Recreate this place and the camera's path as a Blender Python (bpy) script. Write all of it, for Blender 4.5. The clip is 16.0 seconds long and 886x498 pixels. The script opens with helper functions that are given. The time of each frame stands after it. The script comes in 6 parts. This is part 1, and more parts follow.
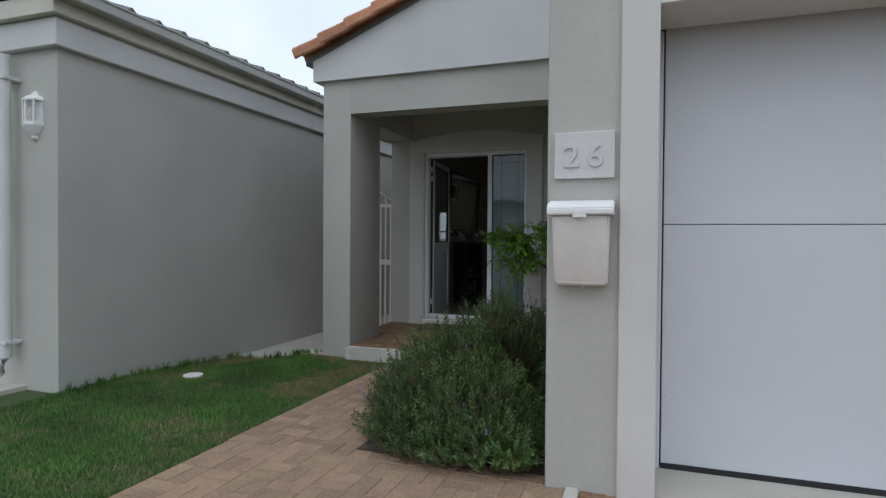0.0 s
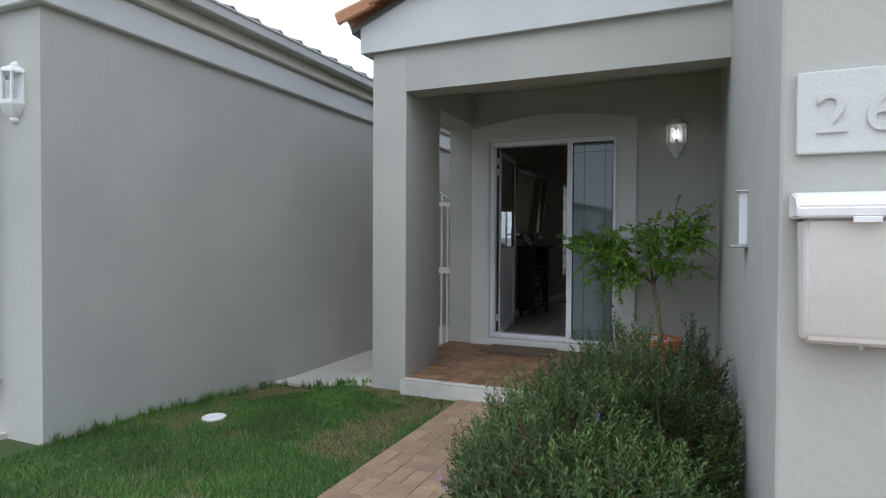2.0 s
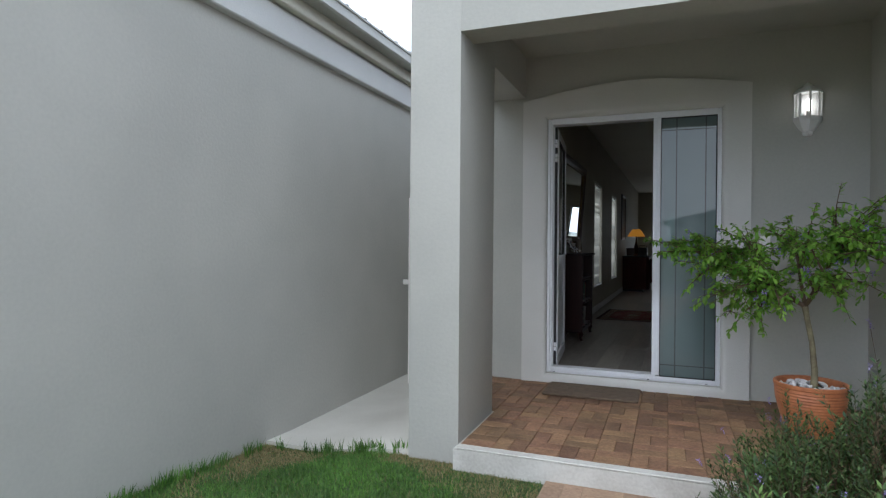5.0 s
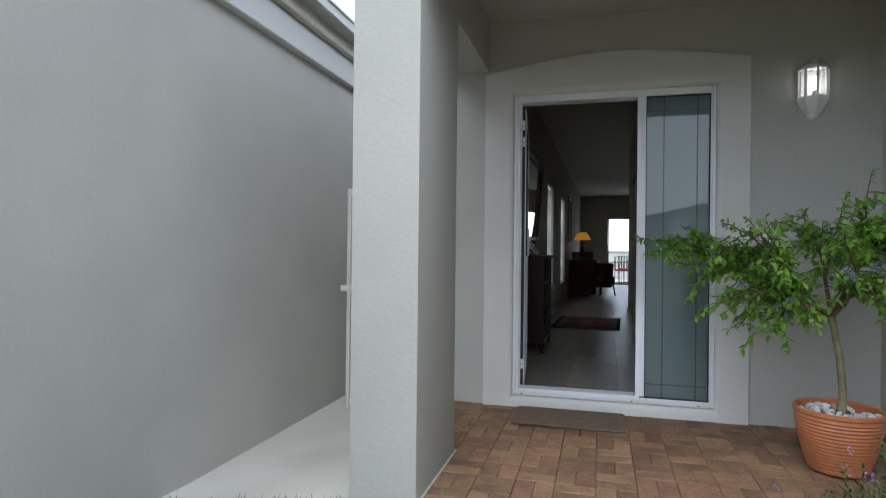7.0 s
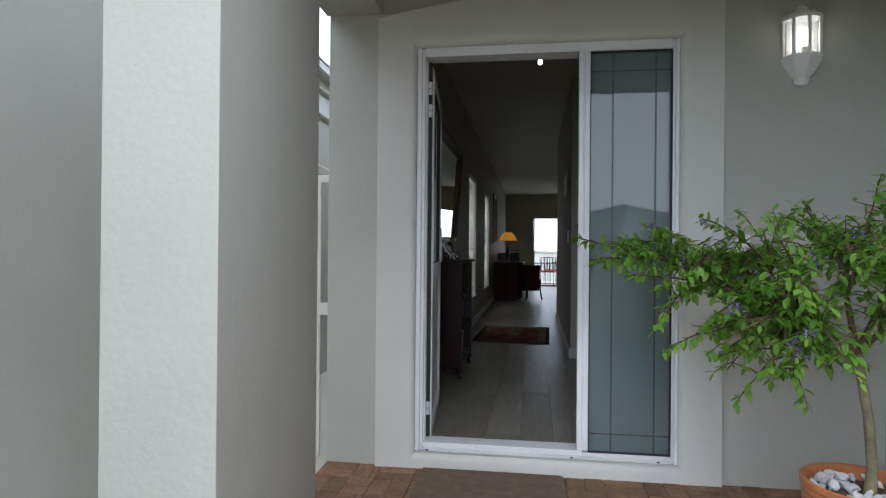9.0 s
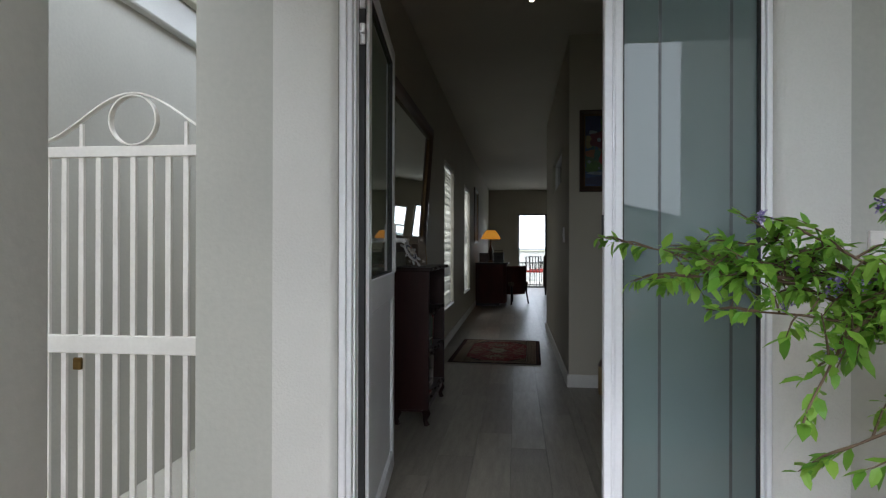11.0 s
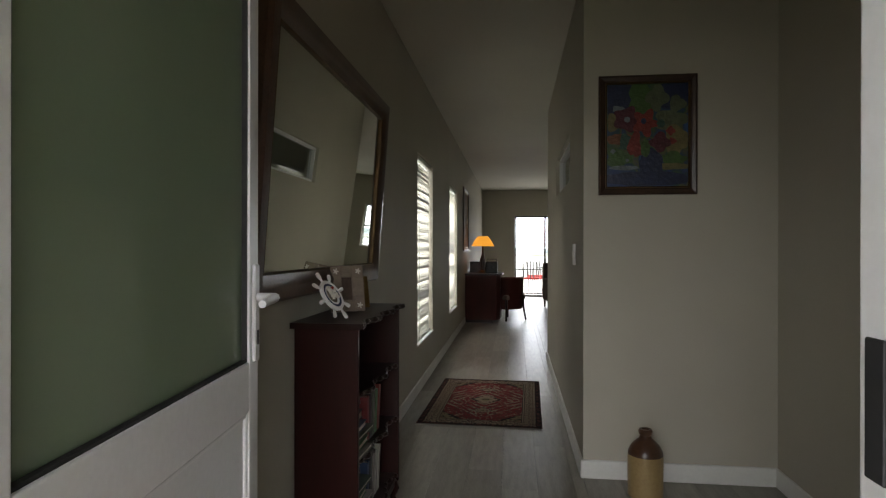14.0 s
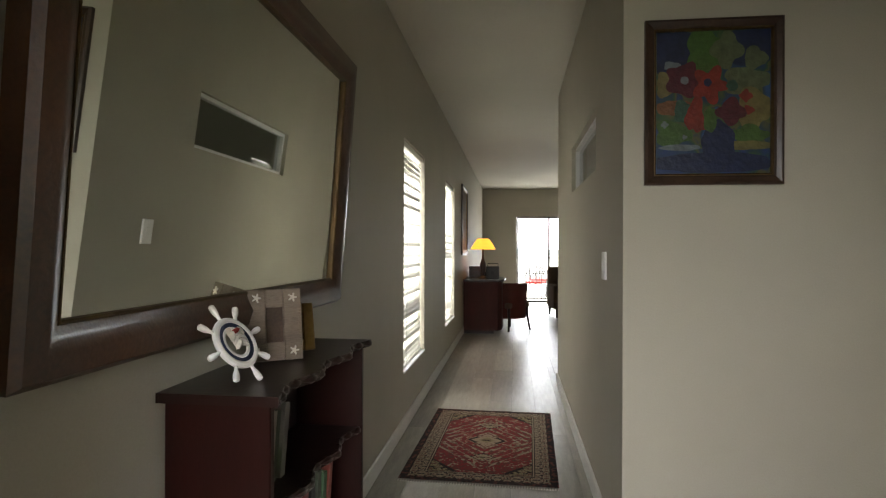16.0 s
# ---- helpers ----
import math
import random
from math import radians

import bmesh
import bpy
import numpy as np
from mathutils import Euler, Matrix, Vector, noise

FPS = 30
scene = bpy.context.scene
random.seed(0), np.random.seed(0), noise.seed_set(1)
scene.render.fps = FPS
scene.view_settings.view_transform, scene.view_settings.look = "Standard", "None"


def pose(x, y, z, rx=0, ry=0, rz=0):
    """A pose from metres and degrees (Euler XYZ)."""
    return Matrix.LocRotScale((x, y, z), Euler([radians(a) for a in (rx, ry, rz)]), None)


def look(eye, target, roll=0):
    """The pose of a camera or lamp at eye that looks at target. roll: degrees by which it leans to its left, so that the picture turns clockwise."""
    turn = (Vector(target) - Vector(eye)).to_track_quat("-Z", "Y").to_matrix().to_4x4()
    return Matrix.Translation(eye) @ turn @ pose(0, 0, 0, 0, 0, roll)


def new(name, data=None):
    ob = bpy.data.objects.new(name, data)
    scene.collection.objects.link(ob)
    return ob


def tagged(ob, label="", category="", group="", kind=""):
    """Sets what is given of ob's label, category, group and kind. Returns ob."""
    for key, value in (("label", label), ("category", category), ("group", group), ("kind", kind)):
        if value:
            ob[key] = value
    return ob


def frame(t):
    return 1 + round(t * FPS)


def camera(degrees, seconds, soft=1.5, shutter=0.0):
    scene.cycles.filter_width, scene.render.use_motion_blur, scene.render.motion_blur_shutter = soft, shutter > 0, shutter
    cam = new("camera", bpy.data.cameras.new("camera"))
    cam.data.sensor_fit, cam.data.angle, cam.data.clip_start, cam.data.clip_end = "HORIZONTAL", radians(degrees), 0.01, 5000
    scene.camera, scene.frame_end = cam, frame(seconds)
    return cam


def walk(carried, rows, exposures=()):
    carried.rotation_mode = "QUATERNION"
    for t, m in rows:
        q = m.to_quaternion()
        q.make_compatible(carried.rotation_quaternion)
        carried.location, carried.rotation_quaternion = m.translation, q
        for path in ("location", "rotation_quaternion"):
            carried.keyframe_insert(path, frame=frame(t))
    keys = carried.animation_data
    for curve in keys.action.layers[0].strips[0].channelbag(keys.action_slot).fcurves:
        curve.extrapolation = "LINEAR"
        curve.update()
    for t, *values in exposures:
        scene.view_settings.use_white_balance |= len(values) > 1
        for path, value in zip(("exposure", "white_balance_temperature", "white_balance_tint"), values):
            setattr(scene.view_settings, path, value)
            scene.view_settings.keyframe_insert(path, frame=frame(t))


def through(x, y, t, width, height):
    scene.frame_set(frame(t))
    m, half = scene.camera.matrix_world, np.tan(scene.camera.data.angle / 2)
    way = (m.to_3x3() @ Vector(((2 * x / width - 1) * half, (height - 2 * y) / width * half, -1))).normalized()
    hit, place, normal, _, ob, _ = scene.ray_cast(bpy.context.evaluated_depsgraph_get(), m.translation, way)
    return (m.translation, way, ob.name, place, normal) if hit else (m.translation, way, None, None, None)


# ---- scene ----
cam = camera(74.4, 16.0, soft=1.25)
PATH = [
    (0, (2.727, -7.029, 1.01), (2.063, -5.142, 0.978), 0.4),
    (0.5, (2.556, -6.775, 1.032), (1.85, -4.904, 1.0), 0.3),
    (1, (2.402, -6.484, 1.057), (1.659, -4.627, 1.022), 0.3),
    (1.5, (2.234, -6.25, 1.057), (1.46, -4.406, 1.023), 0.3),
    (2, (2.035, -6.034, 1.072), (1.247, -4.196, 1.036), 0.3),
    (2.5, (1.871, -5.827, 1.055), (1.082, -3.99, 1.028), 0.3),
    (3, (1.698, -5.593, 1.053), (0.91, -3.755, 1.028), 0.4),
    (3.5, (1.507, -5.366, 1.056), (0.727, -3.524, 1.034), 0.3),
    (4, (1.325, -5.178, 1.071), (0.565, -3.328, 1.049), 0.2),
    (6.5, (0.599, -4.338, 1.019), (0.0, -2.43, 1.024), 0.7),
    (7, (0.583, -4.113, 1.013), (0.068, -2.18, 1.018), 0.6),
    (7.5, (0.554, -3.837, 1.031), (0.141, -1.88, 1.038), 0.7),
    (8, (0.568, -3.569, 1.041), (0.245, -1.596, 1.047), 0.6),
    (8.5, (0.59, -3.284, 1.048), (0.296, -1.305, 1.054), 0.5),
    (9, (0.557, -2.994, 1.047), (0.284, -1.013, 1.054), 0.5),
    (11.5, (0.536, -1.516, 1.117), (0.321, 0.472, 1.118), 0.1),
    (12, (0.576, -1.257, 1.178), (0.358, 0.731, 1.182), 0.1),
    (12.5, (0.563, -1.033, 1.222), (0.347, 0.955, 1.225), 0.1),
    (13, (0.557, -0.803, 1.231), (0.345, 1.185, 1.233), 0.1),
    (13.5, (0.588, -0.567, 1.24), (0.379, 1.422, 1.241), 0.1),
    (14, (0.596, -0.356, 1.246), (0.386, 1.633, 1.245), 0.1),
    (14.5, (0.579, -0.139, 1.241), (0.365, 1.85, 1.242), 0.1),
    (15, (0.539, 0.082, 1.259), (0.327, 2.071, 1.259), 0.2),
    (15.5, (0.543, 0.267, 1.265), (0.333, 2.256, 1.266), 0.2),
    (16, (0.56, 0.529, 1.285), (0.35, 2.518, 1.287), 0.2),
]
walk(cam, [(t, look(eye, target, roll)) for t, eye, target, roll in PATH],
     exposures=[(0.0, -0.46, 5950, 9), (1.5, -0.02, 5900, 9), (3.5, 0.58, 5850, 9), (6.4, 0.7, 5850, 9), (7.5, 0.88, 5900, 9), (9.0, 1.04, 5950, 9), (11.5, 1.48, 6200, 9), (12.5, 1.72, 6230, 9), (13.0, 1.92, 6250, 9), (13.5, 2.15, 6480, 10), (14.0, 2.55, 6800, 10), (14.5, 2.9, 7050, 10), (15.2, 3.3, 7050, 10), (16.0, 3.66, 7000, 10)])

# The hallway and the rooms behind it run a little askew of the front wall.
HALL = Matrix.Translation((0.4, 3.3, 0)) @ Matrix.Rotation(radians(-0.9), 4, "Z") @ Matrix.Translation((-0.4, -3.3, 0))

# ---------------------------------------------------------------- light
world = bpy.data.worlds.new("overcast_sky")
scene.world = world
world.use_nodes = True
wn, wl = world.node_tree.nodes, world.node_tree.links
wn.clear()
w_out, w_bg = wn.new("ShaderNodeOutputWorld"), wn.new("ShaderNodeBackground")
sky = wn.new("ShaderNodeTexSky")
sky.sky_type, sky.sun_disc = "NISHITA", False
sky.sun_elevation, sky.sun_rotation, sky.dust_density = radians(55), radians(186), 4.0
coord, clouds, cloud_ramp = wn.new("ShaderNodeTexCoord"), wn.new("ShaderNodeTexNoise"), wn.new("ShaderNodeValToRGB")
clouds.inputs["Scale"].default_value, clouds.inputs["Detail"].default_value = 2.2, 7
cloud_ramp.color_ramp.elements[0].position, cloud_ramp.color_ramp.elements[0].color = 0.3, (6.6, 7.3, 8.4, 1)
cloud_ramp.color_ramp.elements[1].position, cloud_ramp.color_ramp.elements[1].color = 0.7, (9.6, 9.7, 9.9, 1)
w_mix = wn.new("ShaderNodeMixRGB")
w_mix.inputs[0].default_value = 0.88
wl.new(coord.outputs["Generated"], clouds.inputs["Vector"])
wl.new(clouds.outputs["Fac"], cloud_ramp.inputs[0])
wl.new(sky.outputs[0], w_mix.inputs[1])
wl.new(cloud_ramp.outputs[0], w_mix.inputs[2])
wl.new(w_mix.outputs[0], w_bg.inputs[0])
w_bg.inputs[1].default_value = 0.168
wl.new(w_bg.outputs[0], w_out.inputs[0])

sun = new("sun", bpy.data.lights.new("sun", "SUN"))
sun.data.energy, sun.data.angle, sun.data.color = 0.5, radians(50), (1.0, 0.97, 0.92)
sun.matrix_world = look((1.0, -9, 13), (0, 0, 0))


def window_light(name, at, to, w, h, watts, spread=180, turn=HALL):
    lamp = new(name, bpy.data.lights.new(name, "AREA"))
    lamp.data.shape, lamp.data.size, lamp.data.size_y = "RECTANGLE", w, h
    lamp.data.energy, lamp.data.color = watts, (0.96, 0.98, 1.0)
    lamp.data.spread = radians(spread)
    lamp.matrix_world = turn @ look(at, to)


window_light("patio_daylight", (1.43, 15.3, 1.1), (1.43, 5, 1.0), 1.4, 2.0, 2.3)
window_light("doorway_daylight", (0.62, 0.139, 1.05), (1.35, 3.0, 0.65), 1.1, 1.9, 0.36, 65, Matrix())
window_light("window_daylight", (-0.322, 5.08, 1.25), (3, 5.08, 1.1), 0.92, 1.62, 2.6)
window_light("window_daylight", (-0.322, 7.62, 1.25), (3, 7.62, 1.1), 0.96, 1.62, 2.6)
# Added fill lamp, so the room behind the slot window isn't black.
window_light("kitchen_fill", (5.1, 4.5, 1.5), (2, 4.5, 1.6), 0.55, 0.55, 0.22)


# ---------------------------------------------------------------- materials
def mat(name, a, b=None, rough=0.6, scale=6.0, bump=0.1, bump_scale=60.0, metal=0.0, stretch=(1, 1, 1), rand=0.0, spec=0.5, fine=0.35, coat=0.0, edge=(0.35, 0.65)):
    """Two tones mixed by broad and fine noise, a fine relief, and a random tint for each object."""
    m = bpy.data.materials.new(name)
    m.use_nodes = True
    n, l = m.node_tree.nodes, m.node_tree.links
    p = n["Principled BSDF"]
    b = b or tuple(c * 0.82 for c in a)
    tc, mp = n.new("ShaderNodeTexCoord"), n.new("ShaderNodeMapping")
    mp.inputs["Scale"].default_value = stretch
    l.new(tc.outputs["Object"], mp.inputs["Vector"])
    n1, n2 = n.new("ShaderNodeTexNoise"), n.new("ShaderNodeTexNoise")
    n1.inputs["Scale"].default_value, n1.inputs["Detail"].default_value = scale, 5
    n2.inputs["Scale"].default_value, n2.inputs["Detail"].default_value = bump_scale, 3
    info = n.new("ShaderNodeObjectInfo")
    mul = n.new("ShaderNodeVectorMath")
    mul.operation = "SCALE"
    mul.inputs[0].default_value, = ((13.0, 7.0, 3.0),)
    l.new(info.outputs["Random"], mul.inputs["Scale"])
    add = n.new("ShaderNodeVectorMath")
    l.new(mp.outputs[0], add.inputs[0])
    if rand:
        l.new(mul.outputs[0], add.inputs[1])
    else:
        add.inputs[1].default_value = (0, 0, 0)
    for q in (n1, n2):
        l.new(add.outputs[0], q.inputs["Vector"])
    mixn = n.new("ShaderNodeMix")
    mixn.inputs[0].default_value = fine
    l.new(n1.outputs["Fac"], mixn.inputs[2])
    l.new(n2.outputs["Fac"], mixn.inputs[3])
    ramp = n.new("ShaderNodeValToRGB")
    ramp.color_ramp.elements[0].position, ramp.color_ramp.elements[0].color = edge[0], (*b, 1)
    ramp.color_ramp.elements[1].position, ramp.color_ramp.elements[1].color = edge[1], (*a, 1)
    l.new(mixn.outputs[0], ramp.inputs[0])
    out = ramp.outputs[0]
    if rand:
        hsv, mr, mh = n.new("ShaderNodeHueSaturation"), n.new("ShaderNodeMapRange"), n.new("ShaderNodeMapRange")
        mr.inputs["To Min"].default_value, mr.inputs["To Max"].default_value = 1 - rand, 1 + rand
        l.new(info.outputs["Random"], mr.inputs["Value"])
        l.new(mr.outputs[0], hsv.inputs["Value"])
        frac = n.new("ShaderNodeMath")
        frac.operation = "FRACT"
        scl = n.new("ShaderNodeMath")
        scl.operation = "MULTIPLY"
        scl.inputs[1].default_value = 17.3
        l.new(info.outputs["Random"], scl.inputs[0])
        l.new(scl.outputs[0], frac.inputs[0])
        mh.inputs["To Min"].default_value, mh.inputs["To Max"].default_value = 0.5 - rand * 0.035, 0.5 + rand * 0.035
        l.new(frac.outputs[0], mh.inputs["Value"])
        l.new(mh.outputs[0], hsv.inputs["Hue"])
        l.new(out, hsv.inputs["Color"])
        out = hsv.outputs[0]
    l.new(out, p.inputs["Base Color"])
    p.inputs["Roughness"].default_value, p.inputs["Metallic"].default_value = rough, metal
    p.inputs["Specular IOR Level"].default_value = spec
    p.inputs["Coat Weight"].default_value = coat
    if bump:
        bp = n.new("ShaderNodeBump")
        bp.inputs["Strength"].default_value, bp.inputs["Distance"].default_value = bump, 0.01
        l.new(n2.outputs["Fac"], bp.inputs["Height"])
        l.new(bp.outputs[0], p.inputs["Normal"])
    return m


def leaf_mat(name, a, b, rough=0.5, through=0.25, patchy=0.0):
    """Foliage whose leaves differ one by one, with a little light through them."""
    m = bpy.data.materials.new(name)
    m.use_nodes = True
    n, l = m.node_tree.nodes, m.node_tree.links
    p = n["Principled BSDF"]
    geo, ramp = n.new("ShaderNodeNewGeometry"), n.new("ShaderNodeValToRGB")
    ramp.color_ramp.elements[0].color, ramp.color_ramp.elements[1].color = (*a, 1), (*b, 1)
    l.new(geo.outputs["Random Per Island"], ramp.inputs[0])
    tc, no, mr, hsv = n.new("ShaderNodeTexCoord"), n.new("ShaderNodeTexNoise"), n.new("ShaderNodeMapRange"), n.new("ShaderNodeHueSaturation")
    no.inputs["Scale"].default_value, no.inputs["Detail"].default_value = 1.7, 3
    mr.inputs["From Min"].default_value, mr.inputs["From Max"].default_value = 0.3, 0.7
    mr.inputs["To Min"].default_value, mr.inputs["To Max"].default_value = 1 - patchy, 1 + patchy
    l.new(tc.outputs["Object"], no.inputs["Vector"]), l.new(no.outputs["Fac"], mr.inputs["Value"])
    l.new(mr.outputs[0], hsv.inputs["Value"]), l.new(ramp.outputs[0], hsv.inputs["Color"])
    l.new(hsv.outputs[0], p.inputs["Base Color"])
    p.inputs["Roughness"].default_value = rough
    tr, mx = n.new("ShaderNodeBsdfTranslucent"), n.new("ShaderNodeMixShader")
    l.new(hsv.outputs[0], tr.inputs[0])
    mx.inputs[0].default_value = through
    l.new(p.outputs[0], mx.inputs[1])
    l.new(tr.outputs[0], mx.inputs[2])
    l.new(mx.outputs[0], n["Material Output"].inputs[0])
    return m


def sheen(n, l, factor):
    """Mirror share of a pane by its angle (Schlick's curve), the same from both sides."""
    lw = n.new("ShaderNodeLayerWeight")
    lw.inputs["Blend"].default_value = 0.5
    pw, ml = n.new("ShaderNodeMath"), n.new("ShaderNodeMath")
    pw.operation, ml.operation = "POWER", "MULTIPLY_ADD"
    pw.inputs[1].default_value = 5.0
    ml.inputs[1].default_value, ml.inputs[2].default_value = 0.96, 0.043 * factor
    ml.use_clamp = True
    l.new(lw.outputs["Facing"], pw.inputs[0]), l.new(pw.outputs[0], ml.inputs[0])
    return ml.outputs[0]


def glass_mat(name, tint, rough=0.0, gloss=None):
    """A thin pane: it lets light straight through, tinted, and mirrors by Fresnel."""
    m = bpy.data.materials.new(name)
    m.use_nodes = True
    n, l = m.node_tree.nodes, m.node_tree.links
    n.remove(n["Principled BSDF"])
    tr, gl, mx = n.new("ShaderNodeBsdfTransparent"), n.new("ShaderNodeBsdfGlossy"), n.new("ShaderNodeMixShader")
    tr.inputs[0].default_value = (*tint, 1)
    gl.inputs["Roughness"].default_value = rough
    l.new(sheen(n, l, gloss or 2.0), mx.inputs[0])
    l.new(tr.outputs[0], mx.inputs[1])
    l.new(gl.outputs[0], mx.inputs[2])
    l.new(mx.outputs[0], n["Material Output"].inputs[0])
    return m


def frosted_mat(name, tone, gloss=2.6):
    """Sandblasted glass: a matt, partly see-through body under a polished face."""
    m = bpy.data.materials.new(name)
    m.use_nodes = True
    n, l = m.node_tree.nodes, m.node_tree.links
    n.remove(n["Principled BSDF"])
    df, tl, tr, gl = n.new("ShaderNodeBsdfDiffuse"), n.new("ShaderNodeBsdfTranslucent"), n.new("ShaderNodeBsdfTransparent"), n.new("ShaderNodeBsdfGlossy")
    no, mr, tc = n.new("ShaderNodeTexNoise"), n.new("ShaderNodeMapRange"), n.new("ShaderNodeTexCoord")
    no.inputs["Scale"].default_value = 3.0
    mr.inputs["To Min"].default_value, mr.inputs["To Max"].default_value = 0.20, 0.32
    l.new(tc.outputs["Object"], no.inputs["Vector"]), l.new(no.outputs["Fac"], mr.inputs["Value"])
    df.inputs[0].default_value, tl.inputs[0].default_value = (*tone, 1), (*tone, 1)
    tr.inputs[0].default_value = (0.5, 0.6, 0.57, 1)
    a, b, c = n.new("ShaderNodeMixShader"), n.new("ShaderNodeMixShader"), n.new("ShaderNodeMixShader")
    a.inputs[0].default_value = 0.35
    l.new(df.outputs[0], a.inputs[1]), l.new(tl.outputs[0], a.inputs[2])
    l.new(mr.outputs[0], b.inputs[0]), l.new(a.outputs[0], b.inputs[1]), l.new(tr.outputs[0], b.inputs[2])
    l.new(sheen(n, l, gloss), c.inputs[0])
    gl.inputs["Roughness"].default_value = 0.02
    l.new(b.outputs[0], c.inputs[1]), l.new(gl.outputs[0], c.inputs[2])
    l.new(c.outputs[0], n["Material Output"].inputs[0])
    return m


def glow_mat(name, color, strength):
    m = bpy.data.materials.new(name)
    m.use_nodes = True
    p = m.node_tree.nodes["Principled BSDF"]
    p.inputs["Base Color"].default_value = (*color, 1)
    p.inputs["Emission Color"].default_value = (*color, 1)
    p.inputs["Emission Strength"].default_value = strength
    return m


M_WALL = mat("painted_plaster", (0.468, 0.458, 0.412), (0.402, 0.395, 0.356), 0.85, 1.1, 0.13, 48, fine=0.25)
M_TRIM = mat("pale_painted_plaster", (0.63, 0.615, 0.58), (0.56, 0.545, 0.512), 0.8, 1.3, 0.25, 140, fine=0.25)
M_FASCIA = mat("white_plaster_band", (0.62, 0.62, 0.60), (0.54, 0.54, 0.525), 0.8, 1.2, 0.2, 120)
M_CREAM = mat("cream_eave_board", (0.60, 0.58, 0.49), (0.52, 0.5, 0.42), 0.6, 2, 0.05)
M_INNER = mat("inside_wall_paint", (0.45, 0.42, 0.348), (0.41, 0.38, 0.314), 0.75, 1.4, 0.1, 160)
M_CEIL = mat("ceiling_paint", (0.56, 0.54, 0.47), (0.52, 0.5, 0.44), 0.8, 1.2, 0.05, 90)
M_WHITE = mat("white_powder_coat", (0.78, 0.78, 0.80), (0.70, 0.70, 0.72), 0.35, 3, 0.02, 80)
M_SKIRT = mat("white_skirting_paint", (0.72, 0.71, 0.68), (0.64, 0.63, 0.6), 0.45, 4, 0.03)
M_PLASTIC = mat("white_plastic", (0.74, 0.71, 0.67), (0.66, 0.63, 0.59), 0.45, 5, 0.05, 60)
M_PLASTIC_LID = mat("bright_white_plastic", (0.82, 0.81, 0.80), (0.74, 0.73, 0.72), 0.4, 6, 0.03)
M_GARAGE = mat("garage_door_metal", (0.61, 0.62, 0.65), (0.57, 0.58, 0.61), 0.5, 1.5, 0.06, 220)
M_SEAL = mat("black_rubber", (0.02, 0.02, 0.022), (0.012, 0.012, 0.013), 0.6, 20, 0.05)
M_BRICK = mat("clay_paver", (0.28, 0.162, 0.088), (0.13, 0.072, 0.040), 0.8, 7, 0.6, 60, rand=0.28, fine=0.45)
M_PATHBRICK = mat("worn_clay_paver", (0.36, 0.245, 0.158), (0.23, 0.152, 0.10), 0.85, 7, 0.6, 60, rand=0.16, fine=0.45)
M_JOINT = mat("sand_joint", (0.26, 0.165, 0.098), (0.17, 0.11, 0.066), 0.95, 12, 0.4)
M_DUST = mat("dusty_joint", (0.34, 0.24, 0.155), (0.24, 0.165, 0.108), 0.95, 9, 0.4)
M_CONCRETE = mat("pale_screed", (0.56, 0.54, 0.48), (0.46, 0.44, 0.385), 0.85, 1.6, 0.25, 90)
M_STEP = mat("white_painted_concrete", (0.56, 0.545, 0.50), (0.40, 0.38, 0.34), 0.8, 5, 0.3, 60)
M_SOIL = mat("soil", (0.10, 0.075, 0.05), (0.05, 0.038, 0.028), 0.95, 9, 0.8, 50)
M_LAWN = mat("lawn_thatch", (0.055, 0.08, 0.022), (0.03, 0.06, 0.012), 0.95, 3, 0.6, 90)
M_ROOF = mat("terracotta_tile", (0.56, 0.27, 0.15), (0.40, 0.18, 0.10), 0.8, 7, 0.3, 60, rand=0.2)
M_GREYTILE = mat("grey_concrete_tile", (0.20, 0.20, 0.19), (0.14, 0.14, 0.135), 0.8, 6, 0.3, rand=0.2)
M_GUTTER = mat("grey_gutter_paint", (0.42, 0.42, 0.38), (0.35, 0.35, 0.32), 0.45, 3, 0.03)
M_ASPHALT = mat("asphalt", (0.06, 0.06, 0.062), (0.04, 0.04, 0.041), 0.9, 5, 0.5, 120)
M_FLOOR = mat("grey_laminate_plank", (0.30, 0.272, 0.228), (0.20, 0.182, 0.152), 0.36, 5, 0.05, 40, stretch=(7, 0.9, 1), rand=0.16, fine=0.4)
M_MAHOGANY = mat("dark_red_mahogany", (0.024, 0.0042, 0.003), (0.011, 0.0023, 0.0017), 0.35, 3, 0.05, 60, stretch=(4, 4, 0.6), spec=0.3)
M_CHEST = mat("red_brown_polish", (0.085, 0.016, 0.011), (0.045, 0.009, 0.006), 0.6, 3, 0.05, 60, stretch=(2, 2, 0.6), spec=0.25)
M_DARKTOP = mat("near_black_varnish", (0.022, 0.009, 0.007), (0.012, 0.006, 0.005), 0.3, 4, 0.03, spec=0.32, coat=0.05)
M_FRAMEWOOD = mat("walnut_mirror_frame", (0.10, 0.044, 0.022), (0.04, 0.018, 0.011), 0.35, 3, 0.08, 50, stretch=(2, 2, 2), coat=0.15)
M_GILT = mat("aged_gilt", (0.26, 0.165, 0.06), (0.15, 0.09, 0.03), 0.42, 12, 0.1, metal=0.9)
M_SLIP = mat("dull_gilt", (0.12, 0.075, 0.03), (0.07, 0.042, 0.018), 0.5, 12, 0.1, metal=0.7)
M_PAINTFRAME = mat("dark_brown_moulding", (0.062, 0.032, 0.02), (0.03, 0.016, 0.011), 0.35, 6, 0.05)
